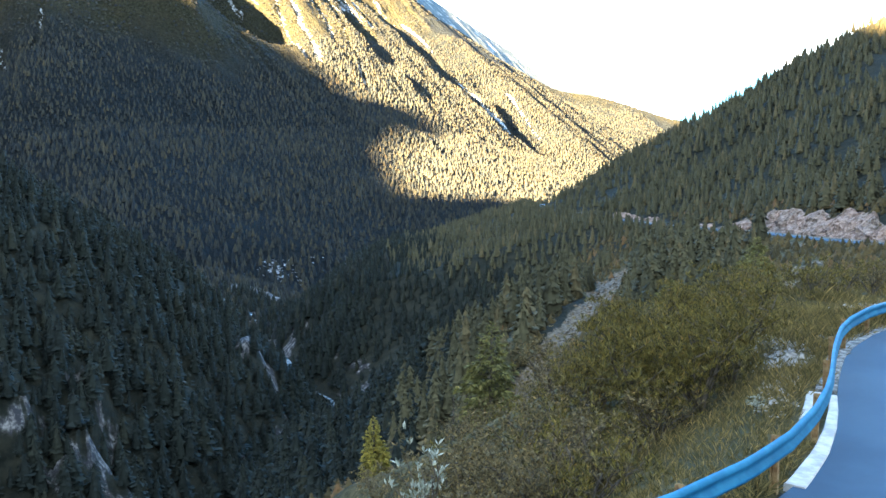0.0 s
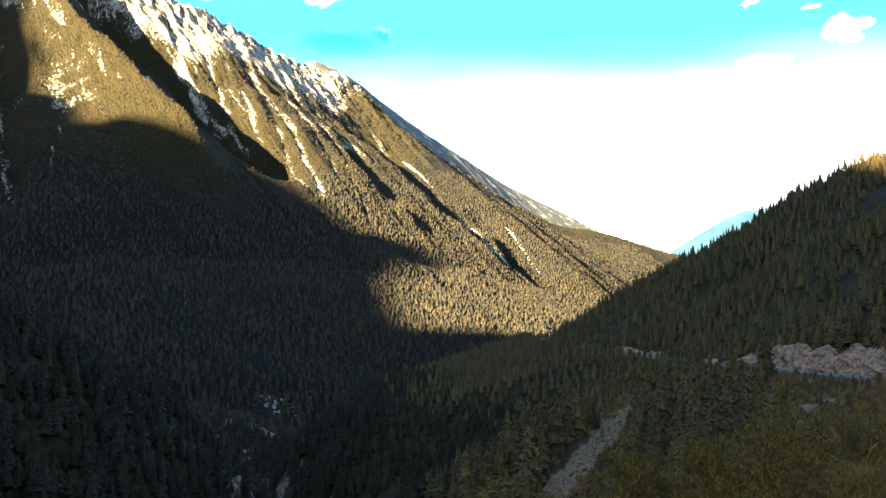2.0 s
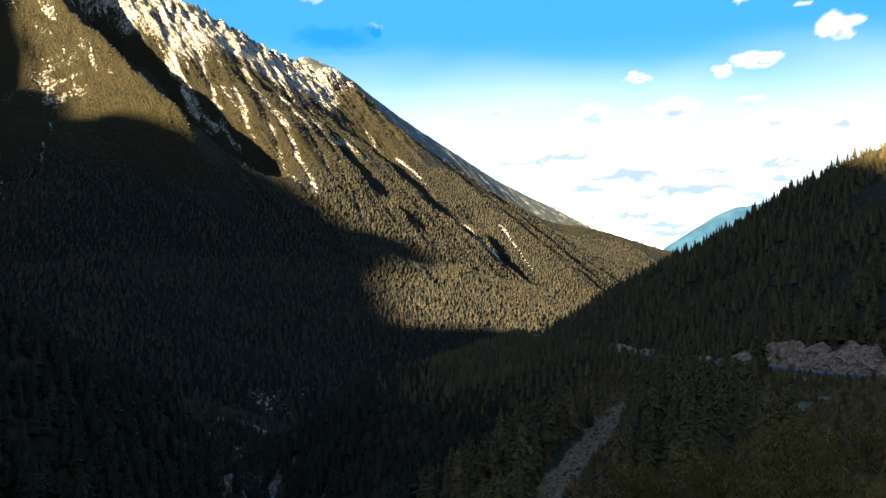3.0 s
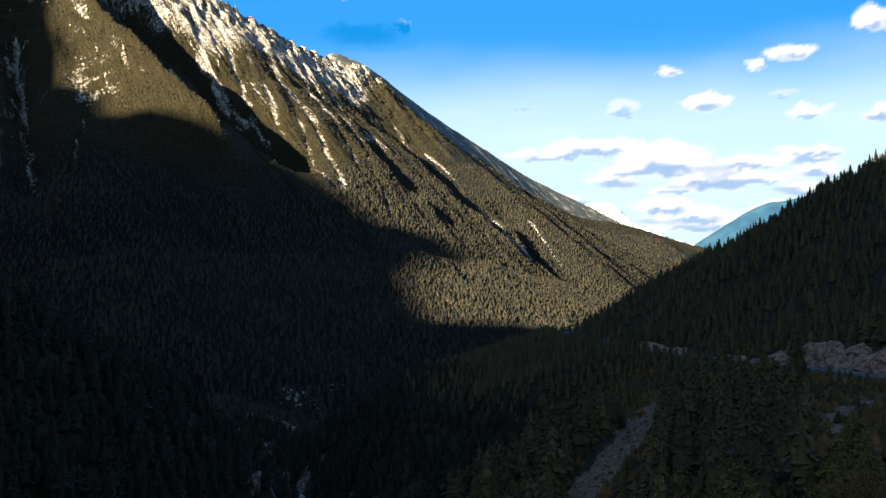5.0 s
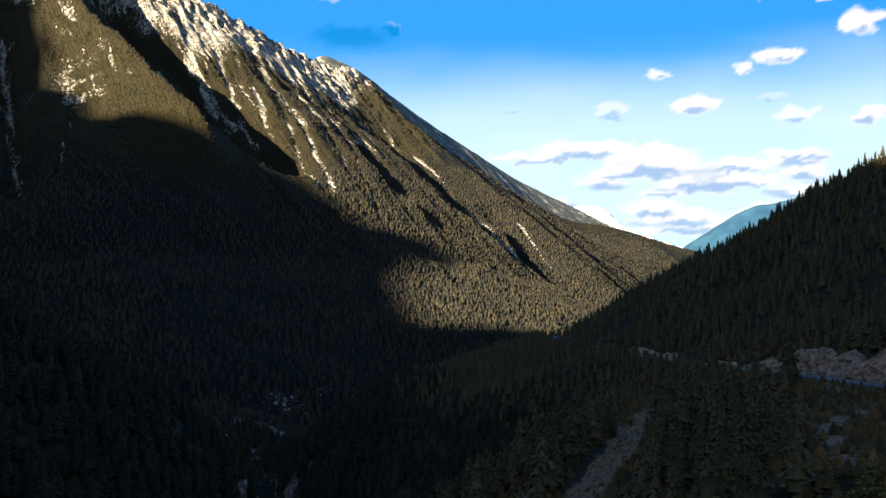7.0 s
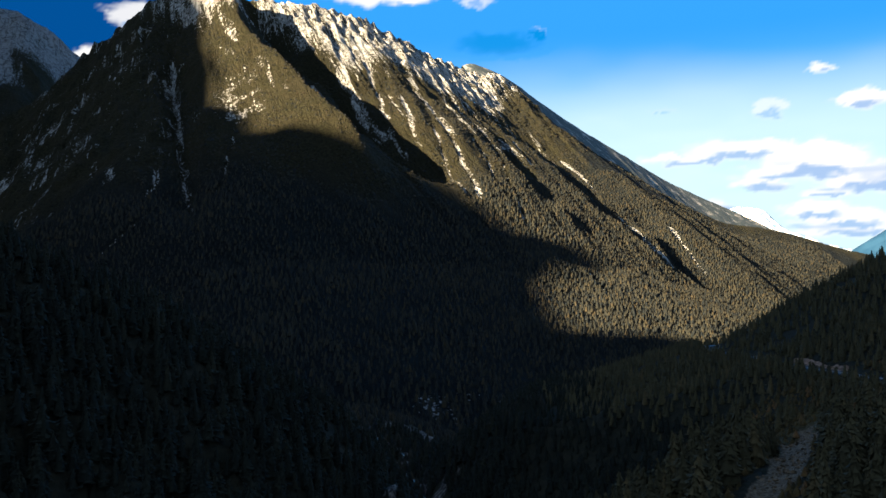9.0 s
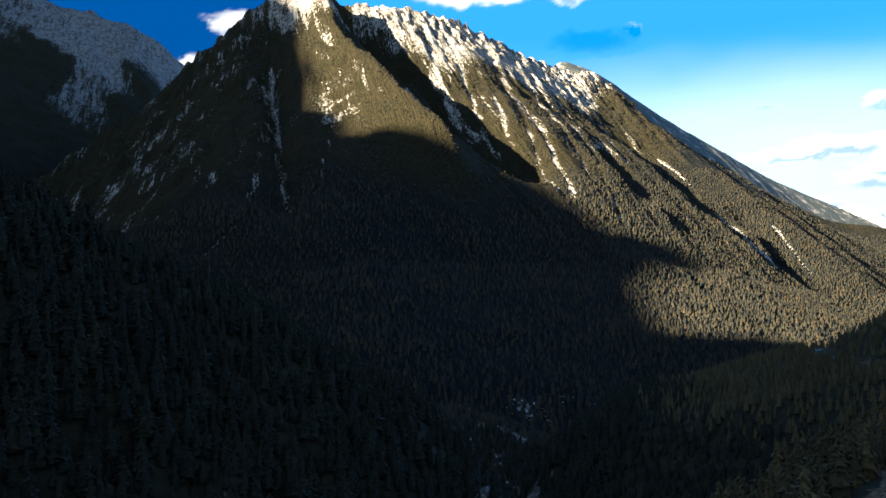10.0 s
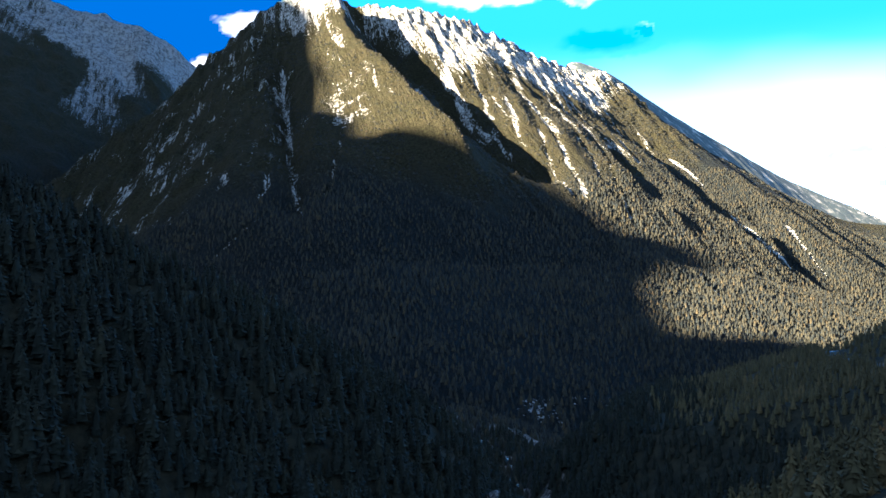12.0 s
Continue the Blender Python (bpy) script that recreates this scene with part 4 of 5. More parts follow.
def make_backdrop():
    az = np.arange(-62, 34, 0.2)
    el = np.concatenate([np.arange(-2, 22, 0.15), np.arange(22, 50, 2.0)])
    aa, ee = np.meshgrid(az, el, indexing="ij")
    wx = aa + 0.9 * fbm(aa / 0.9, ee / 0.5, 701, 5)
    wy = ee + 0.42 * fbm(aa / 0.9 + 40, ee / 0.5, 711, 5)
    dens, under = np.zeros_like(aa), np.zeros_like(aa)
    for a, e, w, h, k in CLOUDS:
        q = ((wx - a) / w) ** 2 + ((wy - e) / h) ** 2
        dens = np.maximum(dens, k * smooth(1.4, 0.55, q))
        # shade under each cloud, painted in as a bluer tint
        under = np.maximum(under, smooth(1.3, 0.3, ((wx - a) / (w * 0.6)) ** 2 + ((wy - e + 0.55 * h) / (h * 0.35)) ** 2) * 0.6 * (w < 4))
    veil = (0.62 * smooth(15.4, 9.0, ee + 1.2 * fbm(aa / 9, ee / 3, 721, 3)) + 0.2 * smooth(11, 5.5, ee + 3.0 * fbm(aa / 5, ee / 1.2, 723, 4))) * smooth(-22, -6, aa)
    streak = smooth(0.0, 0.3, fbm(aa / 4, ee / 0.6, 731, 4)) * smooth(1.0, 2.2, ee) * smooth(8.4, 6.0, ee) * smooth(-2, 2, aa)
    solid = dens.copy()
    dens = np.maximum(dens, veil)
    grey = smooth(1.2, 0.2, ((wx + 11.2) / 3.0) ** 2 + ((wy - 15.9) / 0.8) ** 2)
    dist = 4930.0
    a, e = np.radians(aa), np.radians(ee)
    v = np.stack([dist * np.sin(a), dist * np.cos(a), dist * np.tan(e)], -1).reshape(-1, 3)
    m = bpy.data.materials.new("far_clouds")
    m.use_nodes = True
    nodes, links = m.node_tree.nodes, m.node_tree.links
    nodes.remove(nodes["Principled BSDF"])
    read = {}
    for key in ("cloud", "under", "haze", "low", "west"):
        read[key] = nodes.new("ShaderNodeAttribute")
        read[key].attribute_name = key
    tint = nodes.new("ShaderNodeMix")
    tint.data_type = "RGBA"
    tint.inputs[6].default_value, tint.inputs[7].default_value = (1.0, 0.98, 0.95, 1), (0.0, 0.28, 0.74, 1)
    air = nodes.new("ShaderNodeMix")
    air.data_type = "RGBA"
    depth = nodes.new("ShaderNodeMix")
    depth.data_type = "RGBA"
    depth.inputs[6].default_value, depth.inputs[7].default_value = (0.040, 0.36, 0.95, 1), (0.30, 0.74, 1.0, 1)
    deep = nodes.new("ShaderNodeMix")
    deep.data_type = "RGBA"
    deep.inputs[7].default_value = (0.001, 0.075, 0.29, 1)
    links.new(read["low"].outputs["Fac"], depth.inputs[0])
    links.new(read["west"].outputs["Fac"], deep.inputs[0])
    links.new(depth.outputs[2], deep.inputs[6])
    links.new(deep.outputs[2], air.inputs[6])
    links.new(read["under"].outputs["Fac"], tint.inputs[0])
    glow = nodes.new("ShaderNodeEmission")
    glow.inputs[1].default_value = 0.42
    pale = nodes.new("ShaderNodeMix")
    pale.data_type = "RGBA"
    pale.inputs[7].default_value = (0.80, 0.97, 1.0, 1)
    links.new(read["haze"].outputs["Fac"], pale.inputs[0])
    links.new(tint.outputs[2], pale.inputs[6])
    links.new(pale.outputs[2], air.inputs[7])
    links.new(read["cloud"].outputs["Fac"], air.inputs[0])
    links.new(air.outputs[2], glow.inputs[0])
    links.new(glow.outputs[0], nodes["Material Output"].inputs["Surface"])
    ob = mesh_of("backdrop", v, grid_faces(len(az), len(el)), m, True, {"cloud": np.clip(np.maximum(dens, 0.75 * grey), 0, 1), "under": np.clip(np.maximum(np.maximum(under, 0.5 * streak), smooth(2.6, 1.6, ((wx + 11.2) / 3.0) ** 2 + ((wy - 15.9) / 0.8) ** 2)), 0, 1), "low": smooth(16.5, 8, ee), "west": smooth(-28.5, -32, aa), "haze": np.clip(veil * 1.3, 0, 1) * (1 - np.clip(solid, 0, 1))})
    return tagged(ob, "blue sky with scattered white clouds over the valley", "sky", kind="structure")


make_backdrop()
# the peak's rock is blue to paint in the haze of distance
SNOW = Nodes("snow_rock_with_haze_in_colour", 0.9, 0, 0.1)
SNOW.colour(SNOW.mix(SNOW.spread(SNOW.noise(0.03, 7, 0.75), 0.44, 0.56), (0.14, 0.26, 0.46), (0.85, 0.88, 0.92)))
ridge_hill("mountain_snowy", "distant snow-covered rocky peak with haze put into its blue rock",
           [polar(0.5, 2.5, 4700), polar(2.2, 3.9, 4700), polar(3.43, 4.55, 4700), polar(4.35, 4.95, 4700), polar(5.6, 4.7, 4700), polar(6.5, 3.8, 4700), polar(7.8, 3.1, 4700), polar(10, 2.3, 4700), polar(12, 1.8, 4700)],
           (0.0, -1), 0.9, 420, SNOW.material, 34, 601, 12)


# ---- plants and stones near the camera ----
def leafy(name, dark, light, warm, rough=0.7):
    m = Nodes(name, rough, 0, 0.25)
    tone = m.island()
    c = m.mix(m.spread(tone, 0.1, 0.9), dark, light)
    m.colour(m.mix(m.spread(tone, 0.9, 1.0, 0, 0.8), c, warm))
    return m.material


BARK = Nodes("grey_brown_bark", 0.95, 0, 0.1)
BARK.colour(BARK.mix(BARK.spread(BARK.noise(9, 5, 0.6, (1, 1, 0.25)), 0.35, 0.65), (0.045, 0.036, 0.028), (0.13, 0.11, 0.09)))
BARK.bump(BARK.noise(20, 4, 0.6, (1, 1, 0.2)), 0.6, 0.02)
NEEDLES = leafy("spruce_needles", (0.048, 0.046, 0.020), (0.128, 0.115, 0.046), (0.18, 0.145, 0.05))
LARCH = leafy("yellowing_larch_needles", (0.16, 0.14, 0.030), (0.36, 0.29, 0.060), (0.45, 0.33, 0.07))
GREEN_LARCH = leafy("green_larch_needles", (0.075, 0.078, 0.026), (0.18, 0.165, 0.055), (0.25, 0.20, 0.06))
MUGO = leafy("dwarf_pine_needles", (0.032, 0.029, 0.008), (0.178, 0.138, 0.030), (0.27, 0.16, 0.042))
WILLOW = leafy("grey_willow_leaves", (0.054, 0.044, 0.020), (0.172, 0.128, 0.056), (0.29, 0.18, 0.060))
SILVER = leafy("silvery_leaves", (0.16, 0.18, 0.14), (0.36, 0.38, 0.32), (0.40, 0.38, 0.26))
STRAW = leafy("dry_grass", (0.075, 0.066, 0.024), (0.23, 0.172, 0.066), (0.46, 0.30, 0.115), 0.9)
LIMESTONE = Nodes("white_limestone", 0.95, 0, 0.1)
LIMESTONE.colour(LIMESTONE.mix(LIMESTONE.spread(LIMESTONE.noise(4, 6), 0.35, 0.7), (0.20, 0.19, 0.175), (0.43, 0.41, 0.385)))

RUBBLE = Nodes("tan_rubble", 0.95, 0, 0.1)
RUBBLE.colour(RUBBLE.mix(RUBBLE.spread(RUBBLE.island(), 0.2, 0.95), (0.066, 0.048, 0.031), (0.21, 0.155, 0.105)))


def tube(path, radii, sides=5):
    """A tapered limb along a path."""
    path = np.asarray(path, float)
    t = np.gradient(path, axis=0)
    t /= np.linalg.norm(t, axis=1)[:, None] + 1e-9
    a = np.cross(t, (0.31, 0.17, 0.2))
    a /= np.linalg.norm(a, axis=1)[:, None] + 1e-9
    b = np.cross(t, a)
    q = np.arange(sides) * 2 * math.pi / sides
    ring = a[:, None] * np.cos(q)[None, :, None] + b[:, None] * np.sin(q)[None, :, None]
    v = (path[:, None] + ring * np.asarray(radii)[:, None, None]).reshape(-1, 3)
    quads = grid_faces(len(path), sides, True)
    return v, np.vstack([quads[:, [0, 1, 2]], quads[:, [0, 2, 3]]])


def joined(pieces):
    vs, fs, base = [], [], 0
    for v, f in pieces:
        vs.append(v)
        fs.append(np.asarray(f) + base)
        base += len(v)
    return np.concatenate(vs), np.concatenate(fs)


def blades(roots, ways, length, width, rng, droop=0.0):
    """Thin pointed leaves: one folded pair of triangles for each root and way."""
    n = len(roots)
    ways = ways / (np.linalg.norm(ways, axis=1)[:, None] + 1e-9)
    side = np.cross(ways, rng.normal(0, 1, (n, 3)))
    side /= np.linalg.norm(side, axis=1)[:, None] + 1e-9
    length = np.broadcast_to(length, (n,))[:, None]
    width = np.broadcast_to(width, (n,))[:, None]
    mid = roots + ways * length * 0.5
    tip = roots + ways * length - np.array([0, 0, 1]) * droop * length
    v = np.stack([roots, mid + side * width, tip, mid - side * width], 1).reshape(-1, 3)
    k = np.arange(n)[:, None] * 4
    return v, np.vstack([k + np.array([[0, 1, 2]]), k + np.array([[0, 2, 3]])])


def plant_thing(name, pieces, label, category, group=""):
    """A thing of several meshes: pieces are (part name, vertices, triangles, material)."""
    root = tagged(new(name), label, category, group)
    for key, v, f, material in pieces:
        ob = mesh_of(key, v, f, material)
        ob.parent = root
    return root


def conifer_thing(name, label, tall, seed, material, open_crown=0.5, spread=0.24, group="trees on the slope", fine=1.0):
    """A conifer: a tapered trunk, whorls of drooping boughs, sprays of needles along them."""
    rng = np.random.default_rng(seed)
    hs = np.linspace(-0.3, 1, 9) * tall
    lean = rng.normal(0, 0.012, 2)
    trunk = [tube(np.stack([lean[0] * hs, lean[1] * hs, hs], 1), 0.020 * tall * (1.02 - np.clip(hs / tall, 0, 1)) + 0.008, 6)]
    roots, ways, lens = [], [], []
    boughs = int(58 * fine)
    for k in range(boughs):
        t = 0.10 + 0.88 * (k / boughs) ** 0.9
        reach = spread * tall * (1 - t) ** 0.75 * rng.uniform(0.55, 1.2) + 0.06 * tall * (1 - t) + 0.05
        q = k * 2.4 + rng.normal(0, 0.3)
        out = np.array([math.cos(q), math.sin(q), 0])
        u = np.linspace(0, 1, 5)
        lift = rng.uniform(-0.05, 0.25) + 0.35 * t
        path = np.array([lean[0] * tall * t, lean[1] * tall * t, tall * t]) + out * reach * u[:, None] + np.array([0, 0, 1]) * reach * (lift * u - 0.45 * (1 - t) * u ** 2)[:, None]
        trunk.append(tube(path, 0.0035 * tall * (1.1 - u) * (1.2 - t) + 0.004, 3))
        count = max(4, int(15 * fine * (reach / (spread * tall)) ** 0.7))
        for j in range(count):
            p = (0.22 if rng.random() > open_crown else 0.4) + 0.75 * rng.random()
            p = min(p, 1.0)
            at = np.array([np.interp(p, u, path[:, c]) for c in range(3)])
            swing = rng.uniform(-1.2, 1.2)
            w = np.array([math.cos(q + swing), math.sin(q + swing), rng.uniform(-0.55, 0.25)])
            roots.append(at)
            ways.append(w)
            lens.append(reach * rng.uniform(0.22, 0.42) * (1.15 - 0.5 * p) + 0.06)
    for k in range(14):
        roots.append(np.array([lean[0] * tall, lean[1] * tall, tall * rng.uniform(0.90, 0.99)]))
        ways.append(np.array([rng.normal(0, 0.5), rng.normal(0, 0.5), rng.uniform(0.2, 1.2)]))
        lens.append(0.05 * tall * rng.uniform(0.5, 1))
    roots, ways, lens = np.array(roots), np.array(ways), np.array(lens)
    crown = [blades(roots, ways, lens, lens * 0.17, rng, 0.12), blades(roots, ways + rng.normal(0, 0.45, ways.shape), lens * 0.8, lens * 0.15, rng, 0.18)]
    vt, ft = joined(trunk)
    vc, fc = joined(crown)
    return plant_thing(name, [("trunk", vt, ft, BARK.material), ("crown", vc, fc, material)], label, "tree", group)


def bush_thing(name, label, wide, tall, seed, material, tufts, leaf, tuft_size, up, group="", stems=9, slim=0.16):
    """A bush: stems from one root, tufts of needles or leaves at their ends and over the crown."""
    rng = np.random.default_rng(seed)
    wood, roots, ways = [], [], []
    ends = []
    for k in range(stems):
        q = k * 2.4 + rng.normal(0, 0.3)
        r = wide * 0.5 * rng.uniform(0.3, 0.95)
        u = np.linspace(0, 1, 6)
        path = np.stack([r * math.cos(q) * u ** 1.2, r * math.sin(q) * u ** 1.2, -0.2 + (tall * rng.uniform(0.6, 0.95) * (1 - 0.4 * (r / (wide * 0.5)) ** 2) + 0.2) * u ** 0.8], 1)
        path += np.cumsum(rng.normal(0, 0.02 * wide, path.shape), 0) * u[:, None]
        wood.append(tube(path, 0.014 * wide * (1.1 - u) + 0.006, 4))
        for j in range(4):
            p0 = path[2 + j % 4]
            p1 = p0 + np.array([rng.normal(0, 0.16) * wide, rng.normal(0, 0.16) * wide, rng.uniform(0.05, 0.22) * tall])
            wood.append(tube(np.linspace(p0, p1, 3), (0.012, 0.009, 0.004), 3))
            ends.append(p1)
        ends.append(path[-1])
    ends = np.array(ends)
    lobes = ends[rng.integers(0, len(ends), tufts)]
    at = lobes + rng.normal(0, 1, (tufts, 3)) * np.array([0.085 * wide, 0.085 * wide, 0.075 * tall])
    at[:, 2] = np.maximum(at[:, 2], 0.06 * tall)
    for k in range(leaf):
        roots.append(at + rng.normal(0, 0.15 * tuft_size, at.shape))
        w = rng.normal(0, 1, at.shape)
        w[:, 2] = np.abs(w[:, 2]) * 0.6 + up
        ways.append(w)
    roots, ways = np.concatenate(roots), np.concatenate(ways)
    size = tuft_size * rng.uniform(0.6, 1.25, len(roots))
    vc, fc = blades(roots, ways, size, size * slim, rng)
    vw, fw = joined(wood)
    return plant_thing(name, [("stem", vw, fw, BARK.material), ("foliage", vc, fc, material)], label, "shrub", group)


def ground_z(x, y):
    return float(land(np.array([x]), np.array([y]))[0][0])


def on_bank(x, y, tall):
    """True where a bush grows on the bank and not beyond its edge over the gorge."""
    turn, rise = math.degrees(math.atan2(x, y)), math.degrees(math.atan2(ground_z(x, y) + tall, math.hypot(x, y)))
    return turn > -5.6 + 0.45 * (rise + 20.5) or (rise < -20.5 and turn > -9)


def set_down(ob, x, y, turn=0.0, sink=0.05):
    ob.matrix_basis = pose(x, y, ground_z(x, y) - sink, 0, 0, turn)
    return ob


def make_near_plants():
    rng = np.random.default_rng(77)
    # trees that stand out
    z = ground_z(-6.8, 43.1)
    set_down(conifer_thing("larch", "yellowing young larch below the road bend", max(3.4, -14.4 - z), 901, LARCH, 0.2, 0.22, "", 1.8), -6.8, 43.1)
    z = ground_z(-0.8, 46.2)
    set_down(conifer_thing("conifer", "ragged olive-green conifer with sparse crown", max(6.5, -11.5 - z), 902, GREEN_LARCH, 0.3, 0.30, "", 2.0), -0.8, 46.2)
    z = ground_z(10.0, 78.0)
    set_down(conifer_thing("larch", "light green larch with airy crown", max(7.0, -15.0 - z), 903, GREEN_LARCH, 0.3, 0.24, "", 1.8), 10.0, 78.0)
    set_down(conifer_thing("larch", "broad light olive larch above the dwarf pines", 5.3, 904, GREEN_LARCH, 0.3, 0.30, "", 2.6), 11.6, 40.4)
    airy = conifer_thing("larch", "small olive larch with airy crown on the road bank", 4.4, 905, GREEN_LARCH, 0.3, 0.27, "larches on the bank", 1.7)
    for k, (x, y) in enumerate(((10.0, 37.0), (12.9, 43.5), (8.6, 45.0), (15.0, 53.0), (9.4, 33.0))):
        z = ground_z(x, y)
        size = max(0.45, min(1.3, (-0.115 * math.hypot(x, y) - z) / 4.4))
        ob = airy if k == 0 else copy_thing(airy, pose(x, y, z))
        ob.matrix_basis = pose(x, y, z - 0.05, 0, 0, rng.uniform(0, 360))
        ob.scale = (size * 1.1, size * 1.1, size)
    # bushes on the bank outside the rail
    mugo = bush_thing("dwarf_pine", "olive green dwarf pine bush on the road bank", 2.5, 2.6, 911, MUGO, 760, 16, 0.135, 0.9, "bushes on the bank", 15, 0.06)
    set_down(mugo, 4.3, 18.8)
    for x, y, size in ((3.2, 19.6, 1.15), (5.4, 20.6, 1.1), (2.6, 25.5, 1.1), (5.6, 27.6, 0.8), (-3.0, 29.0, 1.1), (4.5, 33.0, 1.0), (9.5, 42.0, 0.9), (13.0, 46.0, 1.0), (7.0, 48.0, 1.2)):
        if not on_bank(x, y, 2.6 * size):
            continue
        ob = copy_thing(mugo, pose(x, y, ground_z(x, y) - 0.05, 0, 0, rng.uniform(0, 360)) @ Matrix.Diagonal((size, size, size * rng.uniform(0.85, 1.1), 1)))
        ob.scale = (size, size, size)
    willow = bush_thing("willow_bush", "grey-green willow bush with thin bare stems", 2.6, 2.2, 921, WILLOW, 520, 8, 0.11, 0.35, "bushes on the bank", 12)
    set_down(willow, 1.2, 19.8)
    for x, y, size in ((0.2, 17.6, 0.9), (-1.2, 20.6, 1.1), (1.0, 15.6, 0.7), (-2.6, 17.8, 0.9), (-1.0, 25.5, 1.2), (-4.6, 23.0, 1.1), (6.9, 24.8, 0.5), (8.2, 30.0, 0.6), (-6.0, 33.0, 1.3), (2.0, 38.0, 1.3), (12.0, 38.5, 0.6), (16.5, 44.0, 0.9), (24.0, 50.0, 1.1), (30.0, 56.0, 1.2)):
        if not on_bank(x, y, 2.0 * size):
            continue
        ob = copy_thing(willow, pose(x, y, ground_z(x, y) - 0.05, 0, 0, rng.uniform(0, 360)))
        ob.scale = (size, size, size)
    # the bank's undergrowth: lighter copies of both kinds
    low_pine = bush_thing("dwarf_pine", "low olive dwarf pine in the bank's undergrowth", 2.6, 1.9, 912, MUGO, 190, 10, 0.17, 0.9, "undergrowth on the bank", 9, 0.08)
    low_willow = bush_thing("willow_bush", "low grey-green willow in the bank's undergrowth", 2.6, 2.0, 922, WILLOW, 200, 6, 0.14, 0.35, "undergrowth on the bank", 10)
    set_down(low_pine, 0.4, 27.5)
    set_down(low_willow, -2.4, 22.6)
    xs, ys = scatter(-14, 34, 12, 62, 2.3, 923)
    dd = land(xs, ys)[4]
    for x, y, d in zip(xs, ys, dd):
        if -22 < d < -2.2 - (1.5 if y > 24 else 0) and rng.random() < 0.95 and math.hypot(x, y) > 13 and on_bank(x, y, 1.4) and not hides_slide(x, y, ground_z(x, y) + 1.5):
            ob = copy_thing(low_pine if rng.random() < 0.42 else low_willow, pose(x, y, ground_z(x, y) - 0.08, 0, 0, rng.uniform(0, 360)))
            size = rng.uniform(0.45, 0.9)
            ob.scale = (size, size, size * rng.uniform(0.8, 1.1))
    silver = bush_thing("silver_shrub", "shrub with upright silvery white leaves", 0.65, 2.7, 931, SILVER, 80, 6, 0.11, 0.9, "", 8)
    set_down(silver, -1.2, 12.6)
    low = copy_thing(silver, pose(4.6, 15.75, ground_z(4.6, 15.75) - 0.03, 0, 0, 40))
    low.scale = (0.45, 0.45, 0.15)
    tagged(low, "low tuft with white leaves in the grass beside the rail")
    # trees of the slope: five kinds, copied
    kinds = [conifer_thing("conifer", "dark green conifer on the valley slope", 7.5, 941 + k, (NEEDLES, NEEDLES, GREEN_LARCH, NEEDLES, LARCH)[k], 0.35, (0.22, 0.18, 0.24, 0.26, 0.18)[k], fine=0.5) for k in range(5)]
    for k, ob in enumerate(kinds):
        if k in (2, 4):
            tagged(ob, "light olive larch on the valley slope")
    x, y = scatter(-60, 75, 30, 150, 4.6, 951)
    zz, rock, scree, grass, d, w = land(x, y)
    az, dist = np.degrees(np.arctan2(x, y)), np.hypot(x, y)
    o = -d
    keep = (o > 9) & (scree < 0.3) & (az > -42) & (az < 14.0) & (dist > 48) & (dist < 150) & (zz > -92)
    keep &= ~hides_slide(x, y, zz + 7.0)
    keep &= (rng.random(len(x)) < 0.8) & ((o > 20) | (rng.random(len(x)) < 0.5)) & ((az > -6) | (dist > 80))
    at = np.nonzero(keep)[0]
    at = at[np.argsort(np.hypot(x[at], y[at]))]
    for k in range(34):
        a, far = math.radians(rng.uniform(8.6, 14.6)), rng.uniform(78, 128)
        px, py = far * math.sin(a), far * math.cos(a)
        pz, _, bare, _, off, _ = land(np.array([px]), np.array([py]))
        if off[0] < -4 and bare[0] < 0.3:
            kind = kinds[int(rng.choice((0, 0, 1, 1, 3, 2)))]
            ob = copy_thing(kind, pose(px, py, pz[0] - 0.2, 0, 0, rng.uniform(0, 360)))
            size = rng.uniform(1.05, 1.55)
            ob.scale = (size * 1.1, size * 1.1, size)
    used = set()
    for i in at[:190]:
        k = int(rng.choice(5, p=(0.34, 0.28, 0.18, 0.16, 0.04)))
        size = rng.uniform(0.55, 1.15)
        m = pose(x[i], y[i], zz[i] - 0.1, 0, 0, rng.uniform(0, 360))
        if k not in used:
            used.add(k)
            ob = kinds[k]
            ob.matrix_basis = m
        else:
            ob = copy_thing(kinds[k], m)
        ob.scale = (size * rng.uniform(0.9, 1.1), size * rng.uniform(0.9, 1.1), size)


make_near_plants()


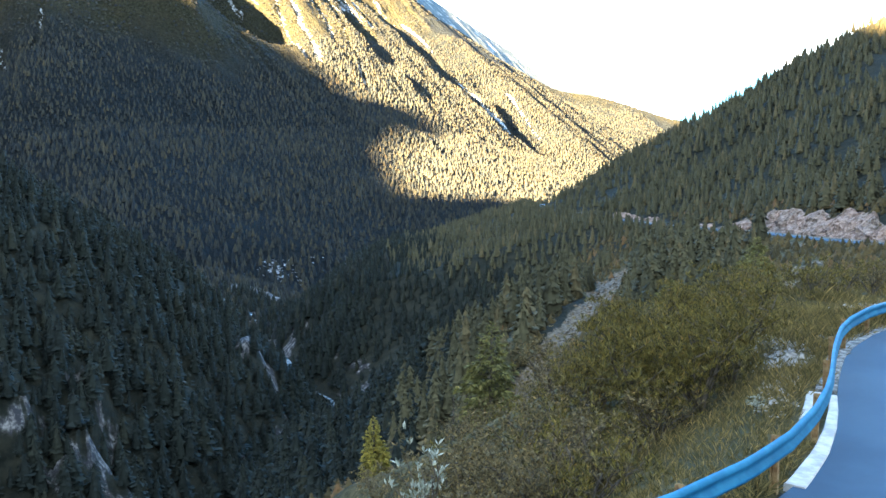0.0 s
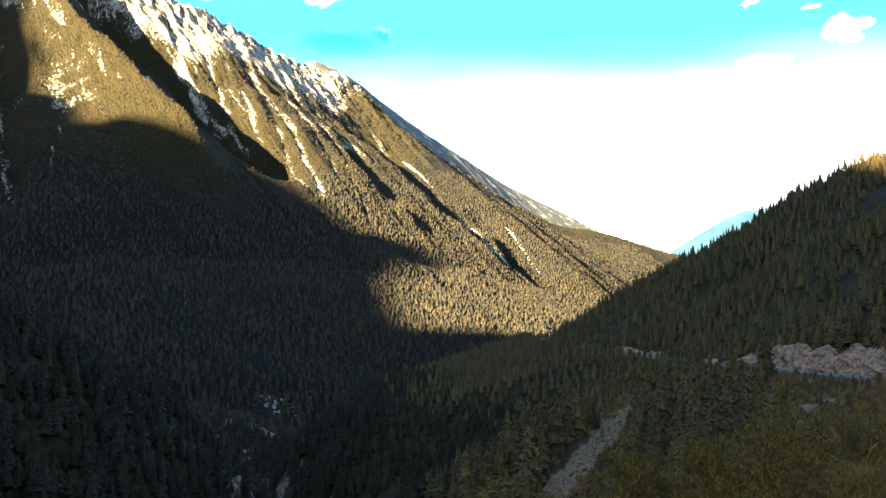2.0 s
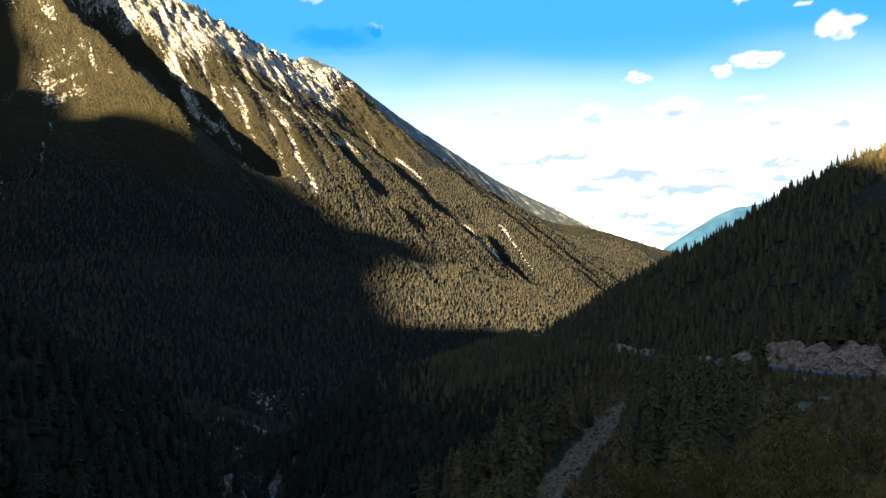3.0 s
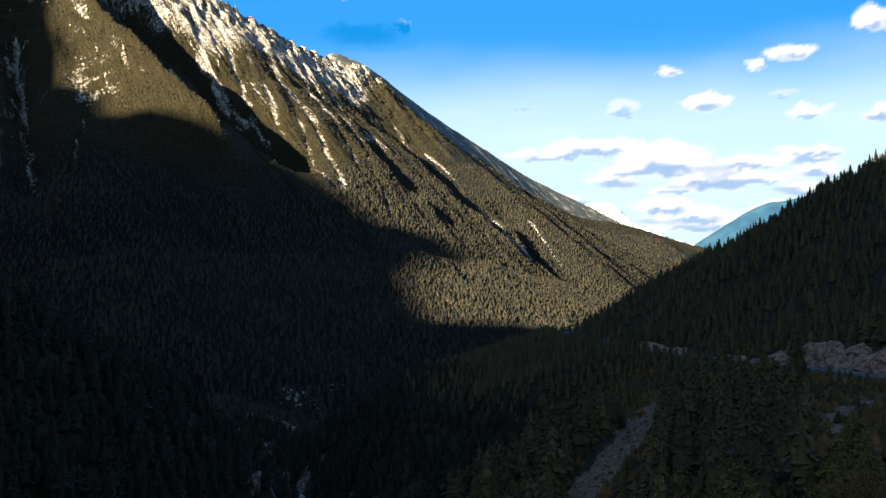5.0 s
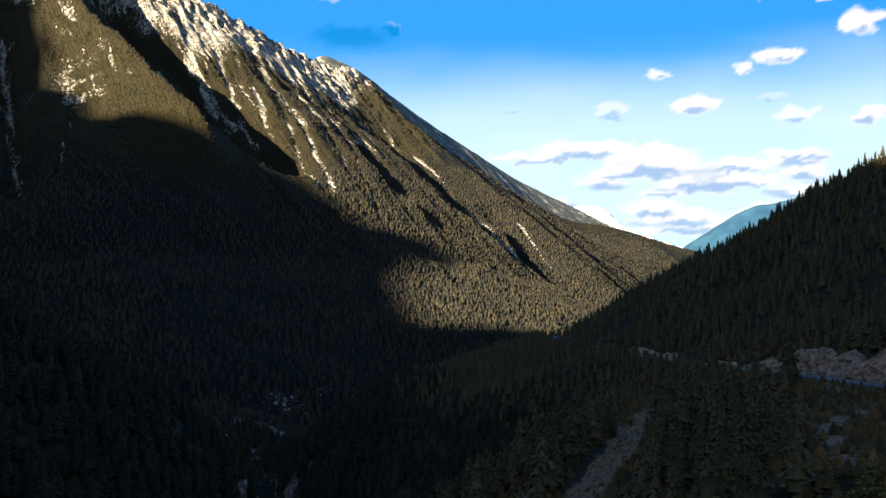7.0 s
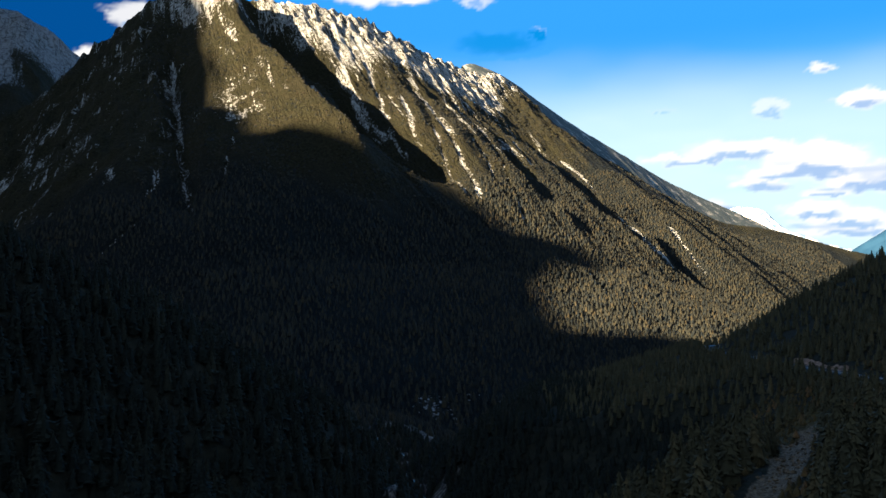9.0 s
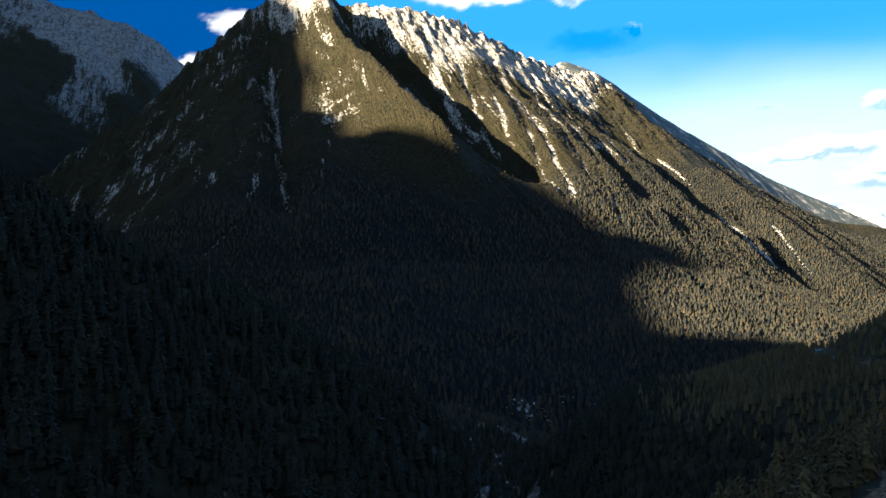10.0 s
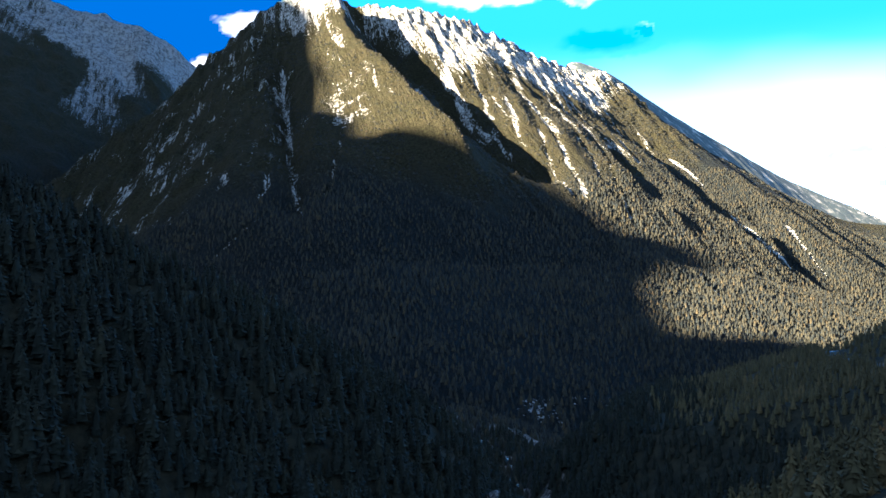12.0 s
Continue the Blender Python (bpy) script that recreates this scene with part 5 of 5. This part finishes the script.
def make_grass():
    rng = np.random.default_rng(61)
    s = rng.uniform(-12, 60, 26000)
    o = 0.15 + 9 * rng.random(26000) ** 1.6
    line = np.stack([np.interp(S_NEAR + s, RAIL_LENGTH, RAIL[:, k]) for k in range(3)], 1)
    ahead = np.stack([np.interp(S_NEAR + s + 0.5, RAIL_LENGTH, RAIL[:, k]) for k in range(3)], 1) - line
    ahead /= np.linalg.norm(ahead[:, :2], axis=1)[:, None]
    x, y = line[:, 0] - ahead[:, 1] * o, line[:, 1] + ahead[:, 0] * o
    z, rock, scree, grass, d, w = land(x, y)
    keep = (d < -0.12) & (scree < 0.35 + 0.5 * rng.random(len(x))) & (fbm(x / 1.7, y / 1.7, 63, 3) > -0.5)
    keep &= ~((s > 5.4) & (s < 9.0) & (o < 0.5))
    x, y, z = x[keep], y[keep], z[keep]
    roots = np.repeat(np.stack([x, y, z - 0.02], 1), 4, 0) + rng.normal(0, 0.05, (len(x) * 4, 3)) * (1, 1, 0)
    ways = rng.normal(0, 0.45, roots.shape)
    ways[:, 2] = 1
    tall = np.repeat(0.18 + 0.60 * value_noise(x / 2.2, y / 2.2, 65) ** 1.6 * rng.uniform(0.6, 1.3, len(x)), 4) * rng.uniform(0.6, 1.2, len(roots))
    v, f = blades(roots, ways, tall, 0.004 + 0.004 * rng.random(len(roots)), rng, 0.15)
    tagged(mesh_of("grass", v, f, STRAW), "dry yellowing grass tufts on the road bank", "grass", kind="stuff")
    # gravel: many small broken stones on the shoulder and in the slides
    n = 9000
    s = rng.uniform(3, 45, n)
    o = rng.uniform(0.2, 9.5, n)
    s = np.concatenate([s, rng.uniform(4, 26, 12000)])
    o = np.concatenate([o, 0.2 + 3.8 * rng.random(12000) ** 1.3])
    line = np.stack([np.interp(S_NEAR + s, RAIL_LENGTH, RAIL[:, k]) for k in range(3)], 1)
    ahead = np.stack([np.interp(S_NEAR + s + 0.5, RAIL_LENGTH, RAIL[:, k]) for k in range(3)], 1) - line
    ahead /= np.linalg.norm(ahead[:, :2], axis=1)[:, None]
    x, y = line[:, 0] - ahead[:, 1] * o, line[:, 1] + ahead[:, 0] * o
    x2, y2 = scatter(-6, 44, 118, 285, 0.8, 67)
    x, y = np.concatenate([x, x2]), np.concatenate([y, y2])
    z, rock, scree, grass, d, w = land(x, y)
    keep = (scree > 0.08 + 0.85 * rng.random(len(x))) & (d < -0.1)
    x, y, z = x[keep], y[keep], z[keep]
    far = np.hypot(x, y) > 80
    corner = np.array([(1, 0, 0), (-1, 0.2, 0.1), (0.1, 1, 0), (-0.1, -1, 0.1), (0.1, 0.1, 0.8), (0, 0, -0.8)])
    tri = np.array([(0, 2, 4), (2, 1, 4), (1, 3, 4), (3, 0, 4), (2, 0, 5), (1, 2, 5), (3, 1, 5), (0, 3, 5)])
    size = (0.03 + 0.11 * rng.random(len(x)) ** 3) * np.where(far, 4.0, 1.0)
    c = corner[None] * (1 + rng.normal(0, 0.25, (len(x), 6, 3)))
    q = rng.uniform(0, 6.28, len(x))
    cx = c[..., 0] * np.cos(q)[:, None] - c[..., 1] * np.sin(q)[:, None]
    cy = c[..., 0] * np.sin(q)[:, None] + c[..., 1] * np.cos(q)[:, None]
    v = np.stack([cx, cy, c[..., 2] * 0.8], -1) * size[:, None, None] + np.stack([x, y, z], 1)[:, None]
    for mask, material, label in ((~far, LIMESTONE.material, "white broken limestone gravel on the road bank"), (far, RUBBLE.material, "tan and grey rubble on the long slide")):
        count = int(mask.sum())
        tagged(mesh_of("gravel", v[mask].reshape(-1, 3), (tri[None] + (np.arange(count) * 6)[:, None, None]).reshape(-1, 3), material), label, "gravel", kind="stuff")


make_grass()
